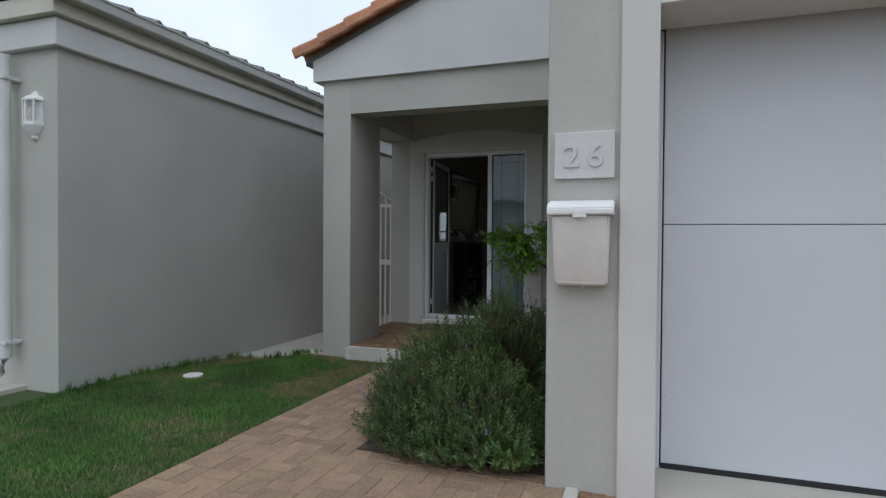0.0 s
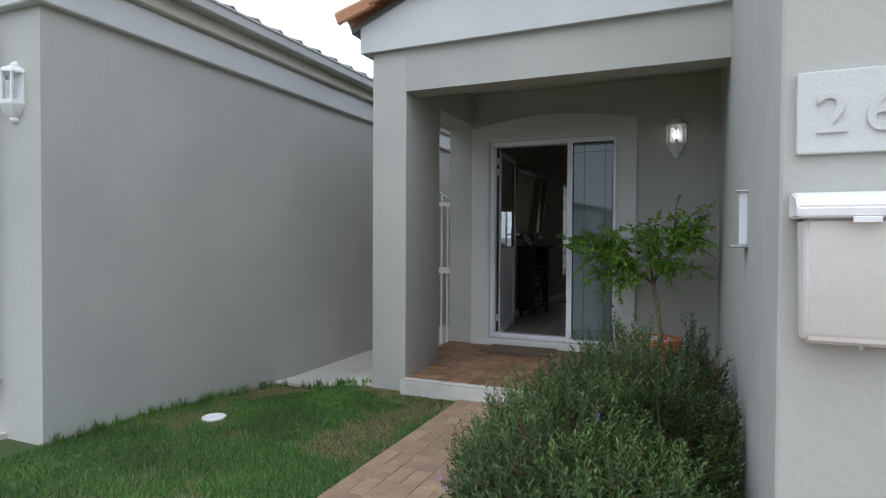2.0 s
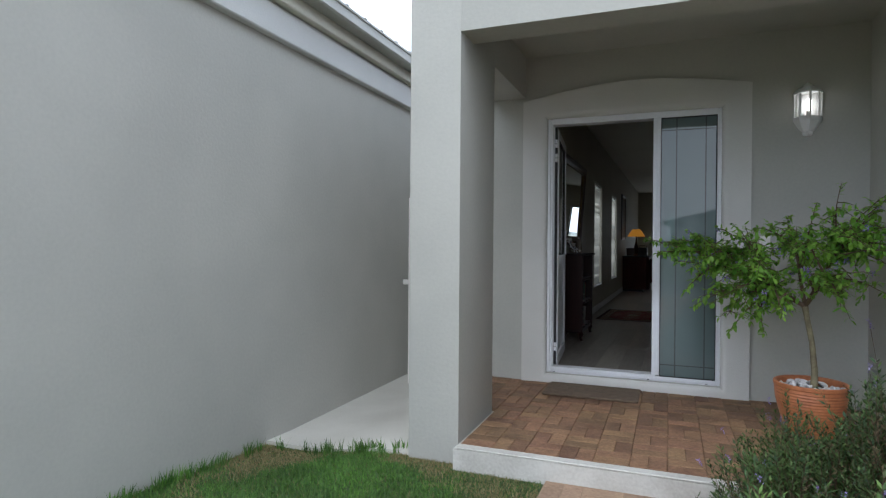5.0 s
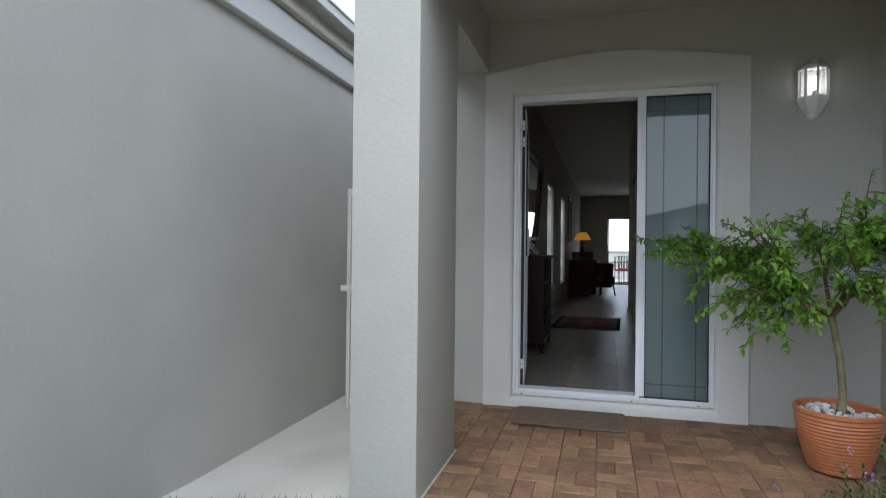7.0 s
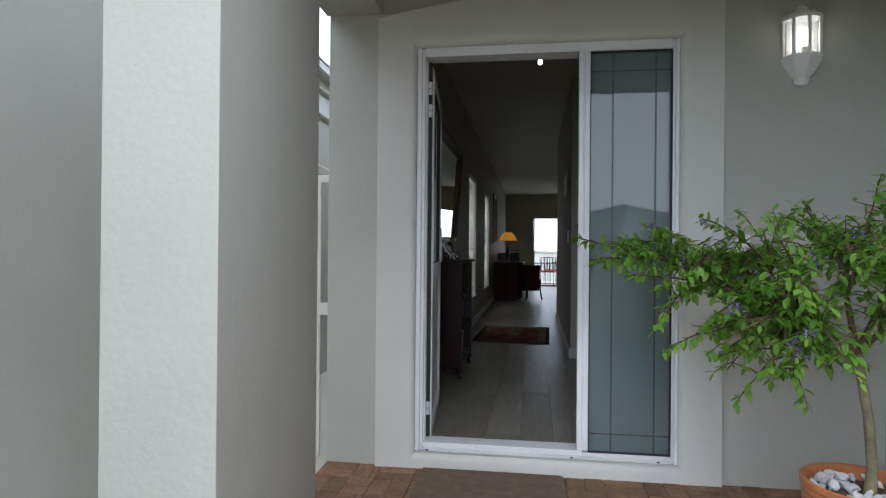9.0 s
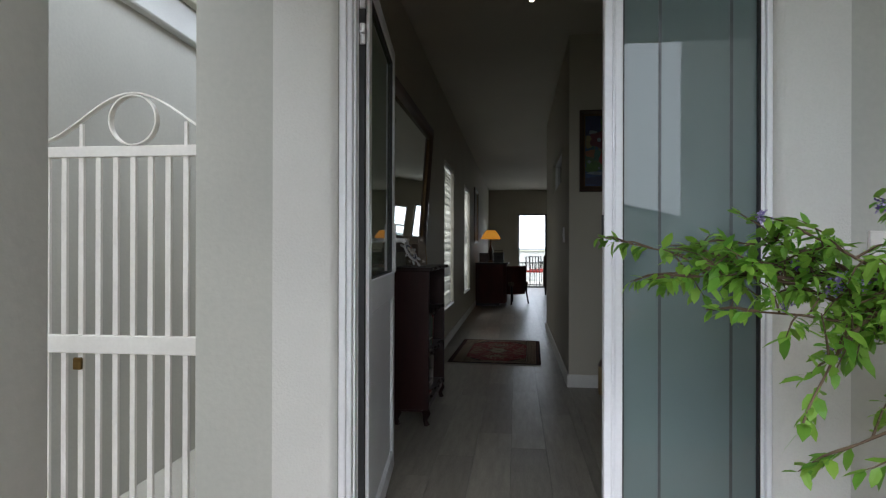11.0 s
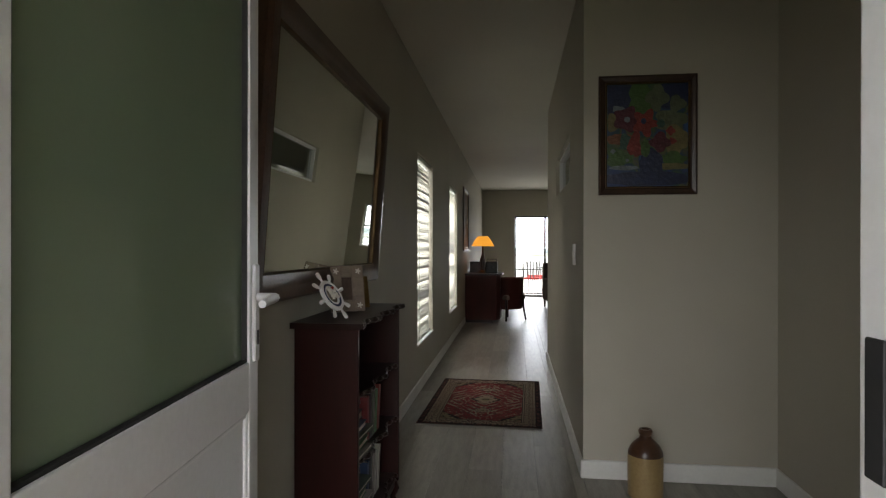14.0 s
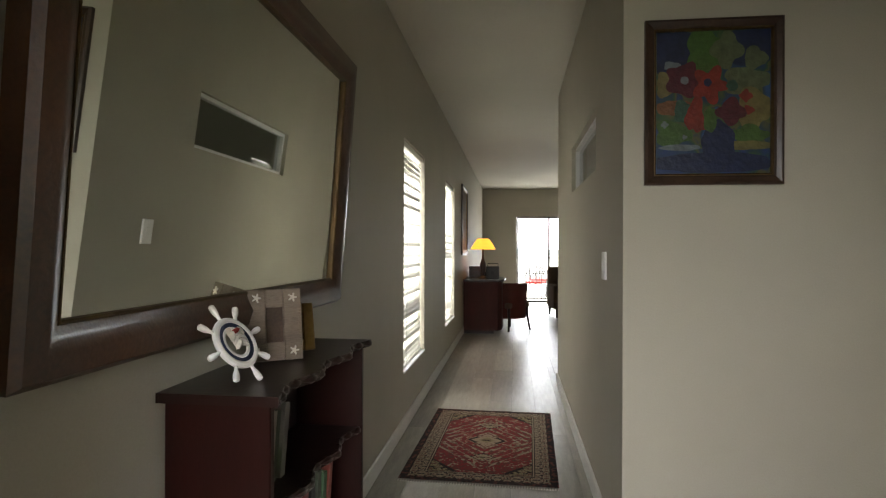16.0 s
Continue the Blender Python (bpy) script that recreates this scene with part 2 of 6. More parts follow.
M_BLACKFRAME = mat("dark_picture_frame", (0.045, 0.026, 0.018), (0.025, 0.014, 0.01), 0.35, 6, 0.05)
M_TERRA = mat("orange_glazed_clay", (0.50, 0.19, 0.075), (0.35, 0.12, 0.05), 0.45, 5, 0.1, 40)
M_STONE = mat("white_pebble", (0.62, 0.6, 0.58), (0.4, 0.39, 0.4), 0.7, 14, 0.2, rand=0.2)
M_BARK = mat("grey_green_bark", (0.25, 0.22, 0.13), (0.14, 0.115, 0.07), 0.85, 14, 0.5, 60)
M_TWIG = mat("brown_twig", (0.13, 0.085, 0.05), (0.08, 0.05, 0.03), 0.85, 14, 0.3)
M_LEAF = leaf_mat("bright_leaf", (0.11, 0.28, 0.03), (0.31, 0.52, 0.08), 0.45, 0.55, 0.2)
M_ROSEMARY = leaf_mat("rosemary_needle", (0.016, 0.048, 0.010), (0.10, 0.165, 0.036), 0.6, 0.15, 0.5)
M_DRYNEEDLE = leaf_mat("dry_needle", (0.14, 0.10, 0.055), (0.22, 0.17, 0.09), 0.8, 0.1)
M_SUCCULENT = leaf_mat("dark_leaf", (0.02, 0.05, 0.018), (0.055, 0.10, 0.035), 0.5, 0.1)
M_GRASS = leaf_mat("grass_blade", (0.030, 0.095, 0.012), (0.115, 0.235, 0.034), 0.55, 0.25, 0.45)
M_DRYGRASS = leaf_mat("dry_grass_blade", (0.20, 0.16, 0.07), (0.30, 0.25, 0.12), 0.8, 0.15)
M_PETAL = leaf_mat("lilac_petal", (0.16, 0.09, 0.40), (0.46, 0.38, 0.68), 0.6, 0.2)
M_METAL = mat("brushed_steel", (0.55, 0.55, 0.55), (0.4, 0.4, 0.4), 0.35, 30, 0.05, metal=1.0)
M_BLACKMETAL = mat("black_steel", (0.02, 0.02, 0.02), (0.03, 0.03, 0.03), 0.5, 10, 0.05)
M_MAT = mat("grey_coir_mat", (0.17, 0.12, 0.08), (0.11, 0.078, 0.052), 0.95, 18, 0.8, 160)
M_DRIFT = mat("driftwood", (0.24, 0.19, 0.145), (0.13, 0.10, 0.078), 0.85, 5, 0.4, 60, stretch=(1, 1, 5))
M_SHELL = mat("bleached_shell", (0.7, 0.66, 0.58), (0.5, 0.46, 0.4), 0.6, 20, 0.3)
M_NAVY = mat("navy_paint", (0.02, 0.035, 0.10), (0.015, 0.025, 0.07), 0.5, 10, 0.05)
M_RED = mat("red_paint", (0.45, 0.03, 0.02), (0.3, 0.02, 0.015), 0.5, 10, 0.05)
M_STONEWARE_DARK = mat("brown_salt_glaze", (0.075, 0.033, 0.016), (0.04, 0.018, 0.01), 0.3, 8, 0.1)
M_STONEWARE = mat("tan_salt_glaze", (0.37, 0.26, 0.12), (0.28, 0.19, 0.085), 0.35, 6, 0.08)
M_BLIND = leaf_mat("white_blind_slat", (0.74, 0.73, 0.68), (0.78, 0.77, 0.72), 0.5, 0.08)
M_FABRIC = mat("brown_upholstery", (0.10, 0.065, 0.045), (0.06, 0.04, 0.03), 0.9, 12, 0.3, 120)
M_CUSHION_RED = mat("red_canvas", (0.42, 0.035, 0.03), (0.3, 0.025, 0.02), 0.9, 10, 0.2)
M_SHADE = glow_mat("lit_yellow_lampshade", (1.0, 0.42, 0.05), 0.14)
M_BULB = glow_mat("lit_bulb", (1.0, 0.86, 0.6), 3.0)
M_BULB_OUT = glow_mat("lit_porch_bulb", (1.0, 0.95, 0.86), 4.0)
M_LENS = glass_mat("clear_lantern_glass", (0.93, 0.94, 0.94), 0.05, 1.0)
M_PANE = glass_mat("clear_pane", (0.93, 0.95, 0.95), 0.0, 1.2)
M_GREENPANE = frosted_mat("frosted_pane", (0.235, 0.30, 0.30), 1.35)
# Same glass as the sidelight; the lighter tone paints in the hall's light.
M_LEAFPANE = frosted_mat("hall_lit_frosted_pane", (0.36, 0.45, 0.32), 1.6)
M_GROOVE = mat("dull_glass_groove", (0.07, 0.085, 0.085), (0.05, 0.06, 0.06), 0.3, 20, 0.05)
M_MIRROR = bpy.data.materials.new("silvered_glass")
M_MIRROR.use_nodes = True
_p = M_MIRROR.node_tree.nodes["Principled BSDF"]
_p.inputs["Base Color"].default_value, _p.inputs["Metallic"].default_value, _p.inputs["Roughness"].default_value = (0.88, 0.91, 0.85, 1), 1.0, 0.012


# ---------------------------------------------------------------- mesh helpers
def box(bm, x0, x1, y0, y1, z0, z1, bevel=0.0, seg=1):
    made = bmesh.ops.create_cube(bm, size=1.0, matrix=Matrix.Translation(((x0 + x1) / 2, (y0 + y1) / 2, (z0 + z1) / 2)) @ Matrix.Diagonal((x1 - x0, y1 - y0, z1 - z0, 1)))
    if bevel:
        edges = list({e for v in made["verts"] for e in v.link_edges})
        bmesh.ops.bevel(bm, geom=edges, offset=bevel, segments=seg, affect="EDGES", profile=0.6)
    return bm


def boxm(*a, **k):
    return box(bmesh.new(), *a, **k)


def prism(bm, pts, axis, lo, hi):
    """A polygon extruded along an axis. pts: pairs in the other two axes, in order."""
    def at(p, v):
        return {"x": (v, p[0], p[1]), "y": (p[0], v, p[1]), "z": (p[0], p[1], v)}[axis]
    a, b = [bm.verts.new(at(p, lo)) for p in pts], [bm.verts.new(at(p, hi)) for p in pts]
    bm.faces.new(a), bm.faces.new(b)
    for i in range(len(pts)):
        j = (i + 1) % len(pts)
        bm.faces.new((a[i], a[j], b[j], b[i]))
    bmesh.ops.recalc_face_normals(bm, faces=bm.faces[:])
    return bm


def lathe(bm, profile, seg=32, m=Matrix()):
    """A profile of (radius, height) turned round z."""
    rings = []
    for r, z in profile:
        if r < 1e-5:
            rings.append([bm.verts.new(m @ Vector((0, 0, z)))])
        else:
            rings.append([bm.verts.new(m @ Vector((r * math.cos(6.28319 * i / seg), r * math.sin(6.28319 * i / seg), z))) for i in range(seg)])
    for a, b in zip(rings, rings[1:]):
        for i in range(seg):
            j = (i + 1) % seg
            if len(a) == 1 and len(b) == 1:
                continue
            if len(a) == 1:
                bm.faces.new((a[0], b[j], b[i]))
            elif len(b) == 1:
                bm.faces.new((a[i], a[j], b[0]))
            else:
                bm.faces.new((a[i], a[j], b[j], b[i]))
    bmesh.ops.recalc_face_normals(bm, faces=bm.faces[:])
    return bm


def tube(bm, pts, radii, seg=8):
    """A tapered pipe along points."""
    pts = [Vector(p) for p in pts]
    if not isinstance(radii, (list, tuple)):
        radii = [radii] * len(pts)
    rings = []
    for i, p in enumerate(pts):
        d = (pts[min(i + 1, len(pts) - 1)] - pts[max(i - 1, 0)]).normalized()
        side = d.cross(Vector((0, 0, 1)) if abs(d.z) < 0.9 else Vector((1, 0, 0))).normalized()
        up = side.cross(d)
        rings.append([bm.verts.new(p + radii[i] * (math.cos(6.28319 * k / seg) * side + math.sin(6.28319 * k / seg) * up)) for k in range(seg)])
    for a, b in zip(rings, rings[1:]):
        for k in range(seg):
            bm.faces.new((a[k], a[(k + 1) % seg], b[(k + 1) % seg], b[k]))
    bm.faces.new(rings[0]), bm.faces.new(rings[-1])
    bmesh.ops.recalc_face_normals(bm, faces=bm.faces[:])
    return bm


def link(name, bm, material, smooth=False):
    me = bpy.data.meshes.new(name)
    bm.to_mesh(me)
    bm.free()
    if smooth:
        me.shade_smooth()
        me.set_sharp_from_angle(angle=radians(38))
    me.materials.append(material)
    return new(name, me)


def part(name, bm, material, parent, label="", smooth=False):
    ob = link(name, bm, material, smooth)
    ob.parent = parent
    return tagged(ob, label)


def thing(name, label, category, at=(0, 0, 0), turn=0.0, group="", kind=""):
    ob = new(name)
    ob.matrix_basis = pose(*at, 0, 0, turn)
    ob.empty_display_size = 0.1
    return tagged(ob, label, category, group, kind)


def setting(name, bm, material, label, category, smooth=False):
    return tagged(link(name, bm, material, smooth), label, category, kind="structure")


def pieces(name, mesh, spots, parent):
    """Alike pieces on one mesh, each an object of its own under parent."""
    for m in spots:
        o = new(name, mesh)
        o.parent = parent
        o.matrix_basis = m


def mesh_of(bm, material, name="piece"):
    me = bpy.data.meshes.new(name)
    bm.to_mesh(me)
    bm.free()
    me.materials.append(material)
    return me


def holed_wall(axis, lo, hi, a0, a1, z0, z1, holes):
    """A wall between lo and hi along axis, from a0 to a1 the other way, with openings (a, a, z, z)."""
    bm = bmesh.new()
    cuts = sorted({a0, a1, *[h[0] for h in holes], *[h[1] for h in holes]})
    for p, q in zip(cuts, cuts[1:]):
        spans = [(z0, z1)]
        for h in holes:
            if h[0] <= p and q <= h[1]:
                spans = [s for lo_, hi_ in spans for s in ((lo_, min(hi_, h[2])), (max(lo_, h[3]), hi_)) if s[1] - s[0] > 1e-4]
        for s in spans:
            if axis == "x":
                box(bm, lo, hi, p, q, *s)
            else:
                box(bm, p, q, lo, hi, *s)
    bmesh.ops.remove_doubles(bm, verts=bm.verts[:], dist=1e-5)
    return bm


def quads(name, verts, faces, material):
    me = bpy.data.meshes.new(name)
    me.from_pydata(verts, [], faces)
    me.materials.append(material)
    return new(name, me)


# ---------------------------------------------------------------- ground
def ease(v):
    v = min(1.0, max(0.0, v))
    return v * v * (3 - 2 * v)


def ground_z(x, y):
    """The yard falls towards the passage beside the neighbour's wall."""
    return -0.215 - 0.12 * ease((-0.5 - x) / 0.9) * ease((y + 3.3) / 2.1)


def ground_sheet():
    xs = [-900, -60, -12, -5, -2.5] + [-1.9 + 0.12 * i for i in range(20)] + [0.6, 1.0, 2.2, 6, 14, 60, 900]
    ys = [-900, -90, -30, -10, -6] + [-4.5 + 0.15 * i for i in range(40)] + [3, 8, 14, 40, 120, 900]
    verts = [(x, y, ground_z(x, y) - 0.012 - (3.0 if y > 17 and x < 200 and y > 30 else 0)) for y in ys for x in xs]
    nx = len(xs)
    faces = [(j * nx + i, j * nx + i + 1, (j + 1) * nx + i + 1, (j + 1) * nx + i) for j in range(len(ys) - 1) for i in range(nx - 1)]
    return tagged(quads("ground", verts, faces, M_LAWN), "mown lawn and bare ground between the houses", "ground", kind="structure")


ground_sheet()
setting("road", boxm(-60, 60, -17.5, -11.0, -0.5, -0.21), M_ASPHALT, "dark asphalt street before the houses", "road")
passage = []
for i in range(15):
    for j in range(40):
        passage.append((-1.66 + i * 0.0842, -1.56 + (j - 1) * 0.3 if j else -1.568))
verts = [(x, y + 0.05 * math.sin(3 * x) * (y < -1.5), ground_z(x, y) + (0.012 if y > -1.565 else -0.04)) for x, y in passage]
tagged(quads("pavement", verts, [(i * 40 + j, (i + 1) * 40 + j, (i + 1) * 40 + j + 1, i * 40 + j + 1) for i in range(14) for j in range(39)], M_CONCRETE),
       "pale cement screed in the side passage", "pavement", kind="structure")
path = setting("path", boxm(0.345, 1.15, -4.15, -1.735, -0.42, -0.2065), M_DUST, "garden path of worn tan clay pavers", "path")
drive = setting("driveway", boxm(0.36, 6.0, -10.9, -4.15, -0.42, -0.2065), M_DUST, "driveway of tan clay pavers before the garage", "driveway")
setting("path_strip", boxm(1.1505, 2.2555, -4.1495, -4.0305, -0.42, -0.2066), M_DUST, "strip of clay paving before the flower bed", "path")
bed = setting("garden_bed", boxm(1.15, 2.256, -4.03, -1.735, -0.42, -0.2), M_SOIL, "dark soil bed beside the garage wall", "flower bed")
setting("garage_apron", boxm(2.60, 5.4, -4.15, -3.70, -0.40, -0.18), M_CONCRETE, "smooth concrete sill under the garage door", "pavement")
setting("drain_channel", boxm(2.36, 2.425, -5.2, -4.157, -0.3, -0.188, bevel=0.006), M_CONCRETE, "narrow pale concrete drain channel in the paving", "drain")
porch = setting("porch_floor", box(boxm(-0.187, 2.256, -1.735, 0.019, -0.45, -0.105), -0.482, -0.1872, -0.944, 0.019, -0.45, -0.105), M_STEP, "raised porch slab with a white painted step edge", "porch")

# ---------------------------------------------------------------- house walls
setting("wall_front", holed_wall("y", 0.02, 0.24, -0.48, 2.256, -0.45, 2.78, [(-0.001, 1.319, -0.001, 2.115)]), M_WALL, "grey-beige plastered front wall of the porch", "wall")
setting("wall_left", holed_wall("x", -0.40, -0.17, 0.22, 15.2, -0.45, 2.78, [(4.60, 5.56, 0.40, 2.08), (7.12, 8.12, 0.40, 2.08)]), M_INNER, "plain grey-beige hallway wall with two tall windows", "wall")
setting("wall_hall_right", holed_wall("x", 1.03, 1.14, 2.9, 6.3, -0.1, 2.78, [(3.68, 4.98, 1.71, 2.035)]), M_INNER, "grey-beige hallway wall with a slot window", "wall")
setting("wall_alcove", boxm(1.14, 2.03, 2.9, 3.02, -0.1, 2.78), M_INNER, "grey-beige entry wall behind a painting", "wall")
setting("wall_entry_right", boxm(2.03, 2.256, 0.24, 3.02, -0.1, 2.78), M_INNER, "grey-beige side wall of the entry", "wall")
setting("wall_kitchen", boxm(1.12, 5.0, 6.2, 6.3, -0.1, 2.78), M_INNER, "grey-beige wall between rooms", "wall")
setting("wall_kitchen_front", boxm(2.256, 5.0, 2.92, 3.02, -0.1, 2.78), M_INNER, "grey-beige rear wall of the kitchen", "wall")
setting("wall_far", holed_wall("y", 15.0, 15.2, -0.17, 4.8, -0.1, 2.78, [(0.67, 2.2, 0.0, 2.1), (2.4, 3.2, 0.86, 2.0)]), M_INNER, "grey-beige far living room wall with a sliding door", "wall")
# Its opening is an unseen addition that lets light in behind the slot window.
setting("wall_right", holed_wall("x", 5.0, 5.2, -4.15, 15.2, -0.45, 2.78, [(4.2, 4.8, 1.2, 1.8)]), M_WALL, "plastered outer side wall", "wall")
setting("ceiling", boxm(-0.48, 5.2, 0.02, 15.2, 2.785, 2.9), M_CEIL, "plain pale ceiling of the hallway", "ceiling")
setting("porch_ceiling", boxm(-0.1895, 2.256, -1.41, 0.02, 2.64, 2.72), M_WALL, "plain plastered porch ceiling", "ceiling")
floor = setting("floor", boxm(-0.17, 5.0, 0.06, 15.2, -0.2, -0.012), M_SEAL, "grey wood-look laminate floor", "floor")

# porch pillar, beams and gable
setting("porch_pillar", boxm(-0.506, -0.186, -1.648, -0.945, -0.45, 2.647, bevel=0.006, seg=2), M_WALL, "square grey-beige plastered porch pillar", "pillar", True)
setting("porch_beam", boxm(-0.1865, 2.256, -1.6475, -1.41, 2.302, 2.70), M_WALL, "plastered beam across the porch front", "beam")
setting("porch_side_beam", boxm(-0.495, -0.190, -0.9455, 0.02, 2.301, 2.70), M_WALL, "plastered beam along the porch side", "beam")
RISE = 0.40
gable = prism(bmesh.new(), [(-0.60, 2.648), (2.256, 2.665), (2.256, 2.86 + RISE * 2.856), (-0.60, 2.86)], "y", -1.70, -1.42)
setting("gable", gable, M_FASCIA, "pale plastered gable over the porch", "gable")
roof = setting("roof", prism(bmesh.new(), [(-0.70, 2.832), (2.9, 2.80 + RISE * 3.68), (6.6, 2.80), (6.6, 2.86), (2.9, 2.86 + RISE * 3.68), (-0.70, 2.892)], "y", -1.68, 15.6), M_GREYTILE, "pitched tiled roof of the house", "roof")


def verge_tile():
    bm = bmesh.new()
    prof = [(-0.115, -0.02), (-0.115, 0.06), (-0.07, 0.098), (0.0, 0.112), (0.07, 0.098), (0.115, 0.06), (0.115, -0.02)]
    inner = [(y * 0.86, z - 0.016) for y, z in prof]
    ring = prof + inner[::-1]
    ends = []
    for x, s, dz in ((0.0, 1.06, 0.012), (0.36, 0.94, -0.008)):
        ends.append([bm.verts.new((x, y * s, z * s + dz)) for y, z in ring])
    for i in range(len(ring)):
        j = (i + 1) % len(ring)
        bm.faces.new((ends[0][i], ends[0][j], ends[1][j], ends[1][i]))
    n = len(prof)
    for e in ends:
        for i in range(n - 1):
            bm.faces.new((e[i], e[i + 1], e[2 * n - 2 - i], e[2 * n - 1 - i]))
    bmesh.ops.recalc_face_normals(bm, faces=bm.faces[:])
    return mesh_of(bm, M_ROOF, "verge_tile")


slope = -math.degrees(math.atan(RISE))
pieces("verge_tile", verge_tile(), [pose(-0.745 + 0.30 * i, -1.72, 2.887 + RISE * 0.30 * i, 0, slope + random.uniform(-0.8, 0.8), random.uniform(-0.8, 0.8)) for i in range(12)], roof)


# ---------------------------------------------------------------- door surround and entrance door
def surround():
    """A flat plaster band round the door, with a shallow arched top and a softly rounded inner edge."""
    bm = bmesh.new()
    out = [(-0.205, -0.1), (-0.205, 2.265)] + [(-0.205 + 1.72 * k / 16, 2.265 + 0.10 * math.sin(math.pi * k / 16) + 0.012 * k / 16) for k in range(1, 16)] + [(1.515, 2.277), (1.515, -0.1)]

    def mouth(d):
        x0, x1, z0, z1 = -0.044 + d, 1.361 - d, -0.052 + d, 2.157 - d
        return [(x0, z0), (x0, z1)] + [(x0 + (x1 - x0) * k / 16, z1) for k in range(1, 16)] + [(x1, z1), (x1, z0)]
    rings = []
    for pts, y in ((out, 0.021), (out, -0.012), (mouth(-0.006), -0.012), (mouth(0.006), -0.0105), (mouth(0.018), -0.006), (mouth(0.029), 0.001), (mouth(0.037), 0.010), (mouth(0.042), 0.0195), (mouth(0.0435), 0.030)):
        rings.append([bm.verts.new((x, y, z)) for x, z in pts])
    for a, b in zip(rings, rings[1:]):
        for i in range(len(a)):
            k = (i + 1) % len(a)
            bm.faces.new((a[i], a[k], b[k], b[i]))
    bmesh.ops.recalc_face_normals(bm, faces=bm.faces[:])
    return bm


setting("door_surround", surround(), M_TRIM, "pale plaster band with arched top round the door", "trim", True)


def rail(bm, x0, x1, y0, y1, z0, z1):
    return box(bm, x0, x1, y0, y1, z0, z1, bevel=0.005, seg=2)


def entrance():
    d = thing("door_1", "white aluminium entrance frame with fixed tinted sidelight", "door frame", kind="structure")
    for x0, x1, z0, z1, y0, y1 in ((0.0, 0.023, 0.0, 2.113, 0.022, 0.135), (0.023, 0.040, 0.0, 2.113, 0.034, 0.135), (1.2875, 1.301, 0.0, 2.113, 0.032, 0.135), (1.301, 1.318, 0.0, 2.113, 0.022, 0.135), (0.830, 0.886, 0.047, 2.064, 0.019, 0.06),
                                   (0.040, 1.2875, 2.064, 2.113, 0.022, 0.135), (0.040, 0.858, 0.0, 0.047, 0.022, 0.135), (0.858, 1.2875, 0.0, 0.036, 0.022, 0.135)):
        part("frame_member", rail(bmesh.new(), x0, x1, y0, y1, z0, z1), M_WHITE, d)
    part("drip_bead", rail(bmesh.new(), 0.040, 1.2875, 0.016, 0.0225, 0.016, 0.024), M_WHITE, d)
    part("mullion_bead", rail(bmesh.new(), 0.853, 0.863, 0.0145, 0.0195, 0.05, 2.062), M_WHITE, d)
    # inner stop and seals
    part("door_stop", rail(bmesh.new(), 0.0405, 0.045, 0.060, 0.100, 0.048, 2.063), M_WHITE, d)
    part("stop_seal", boxm(0.0405, 0.062, 0.112, 0.134, 0.05, 2.062), M_SEAL, d, "black rubber seal")
    for x0, x1, z0, z1 in ((0.8865, 0.891, 0.0365, 2.0635), (1.282, 1.287, 0.0365, 2.0635), (0.891, 1.282, 2.058, 2.0635), (0.891, 1.282, 0.0365, 0.041)):
        part("glazing_seal", boxm(x0, x1, 0.030, 0.062, z0, z1), M_SEAL, d, "black rubber seal")
    p = part("pane", boxm(0.889, 1.285, 0.050, 0.056, 0.039, 2.061), M_GREENPANE, d, "greenish tinted glass with dark ruled lines")
    p.visible_shadow = False
    for x in (0.996, 1.205):
        part("ruled_line", boxm(x, x + 0.009, 0.0485, 0.0498, 0.0415, 2.0575), M_GROOVE, p)
    for z in (0.125, 1.962):
        part("ruled_line", boxm(0.8915, 1.2815, 0.0482, 0.0494, z, z + 0.008), M_GROOVE, p)
    part("strike_plate", boxm(0.826, 0.8296, 0.026, 0.046, 1.10, 1.19, bevel=0.001), M_SEAL, d, "dark strike plate")
    for x in (0.06, 0.80, 1.22):
        part("weep_cap", boxm(x, x + 0.014, 0.0175, 0.0218, 0.006, 0.011), M_SEAL, d)


entrance()


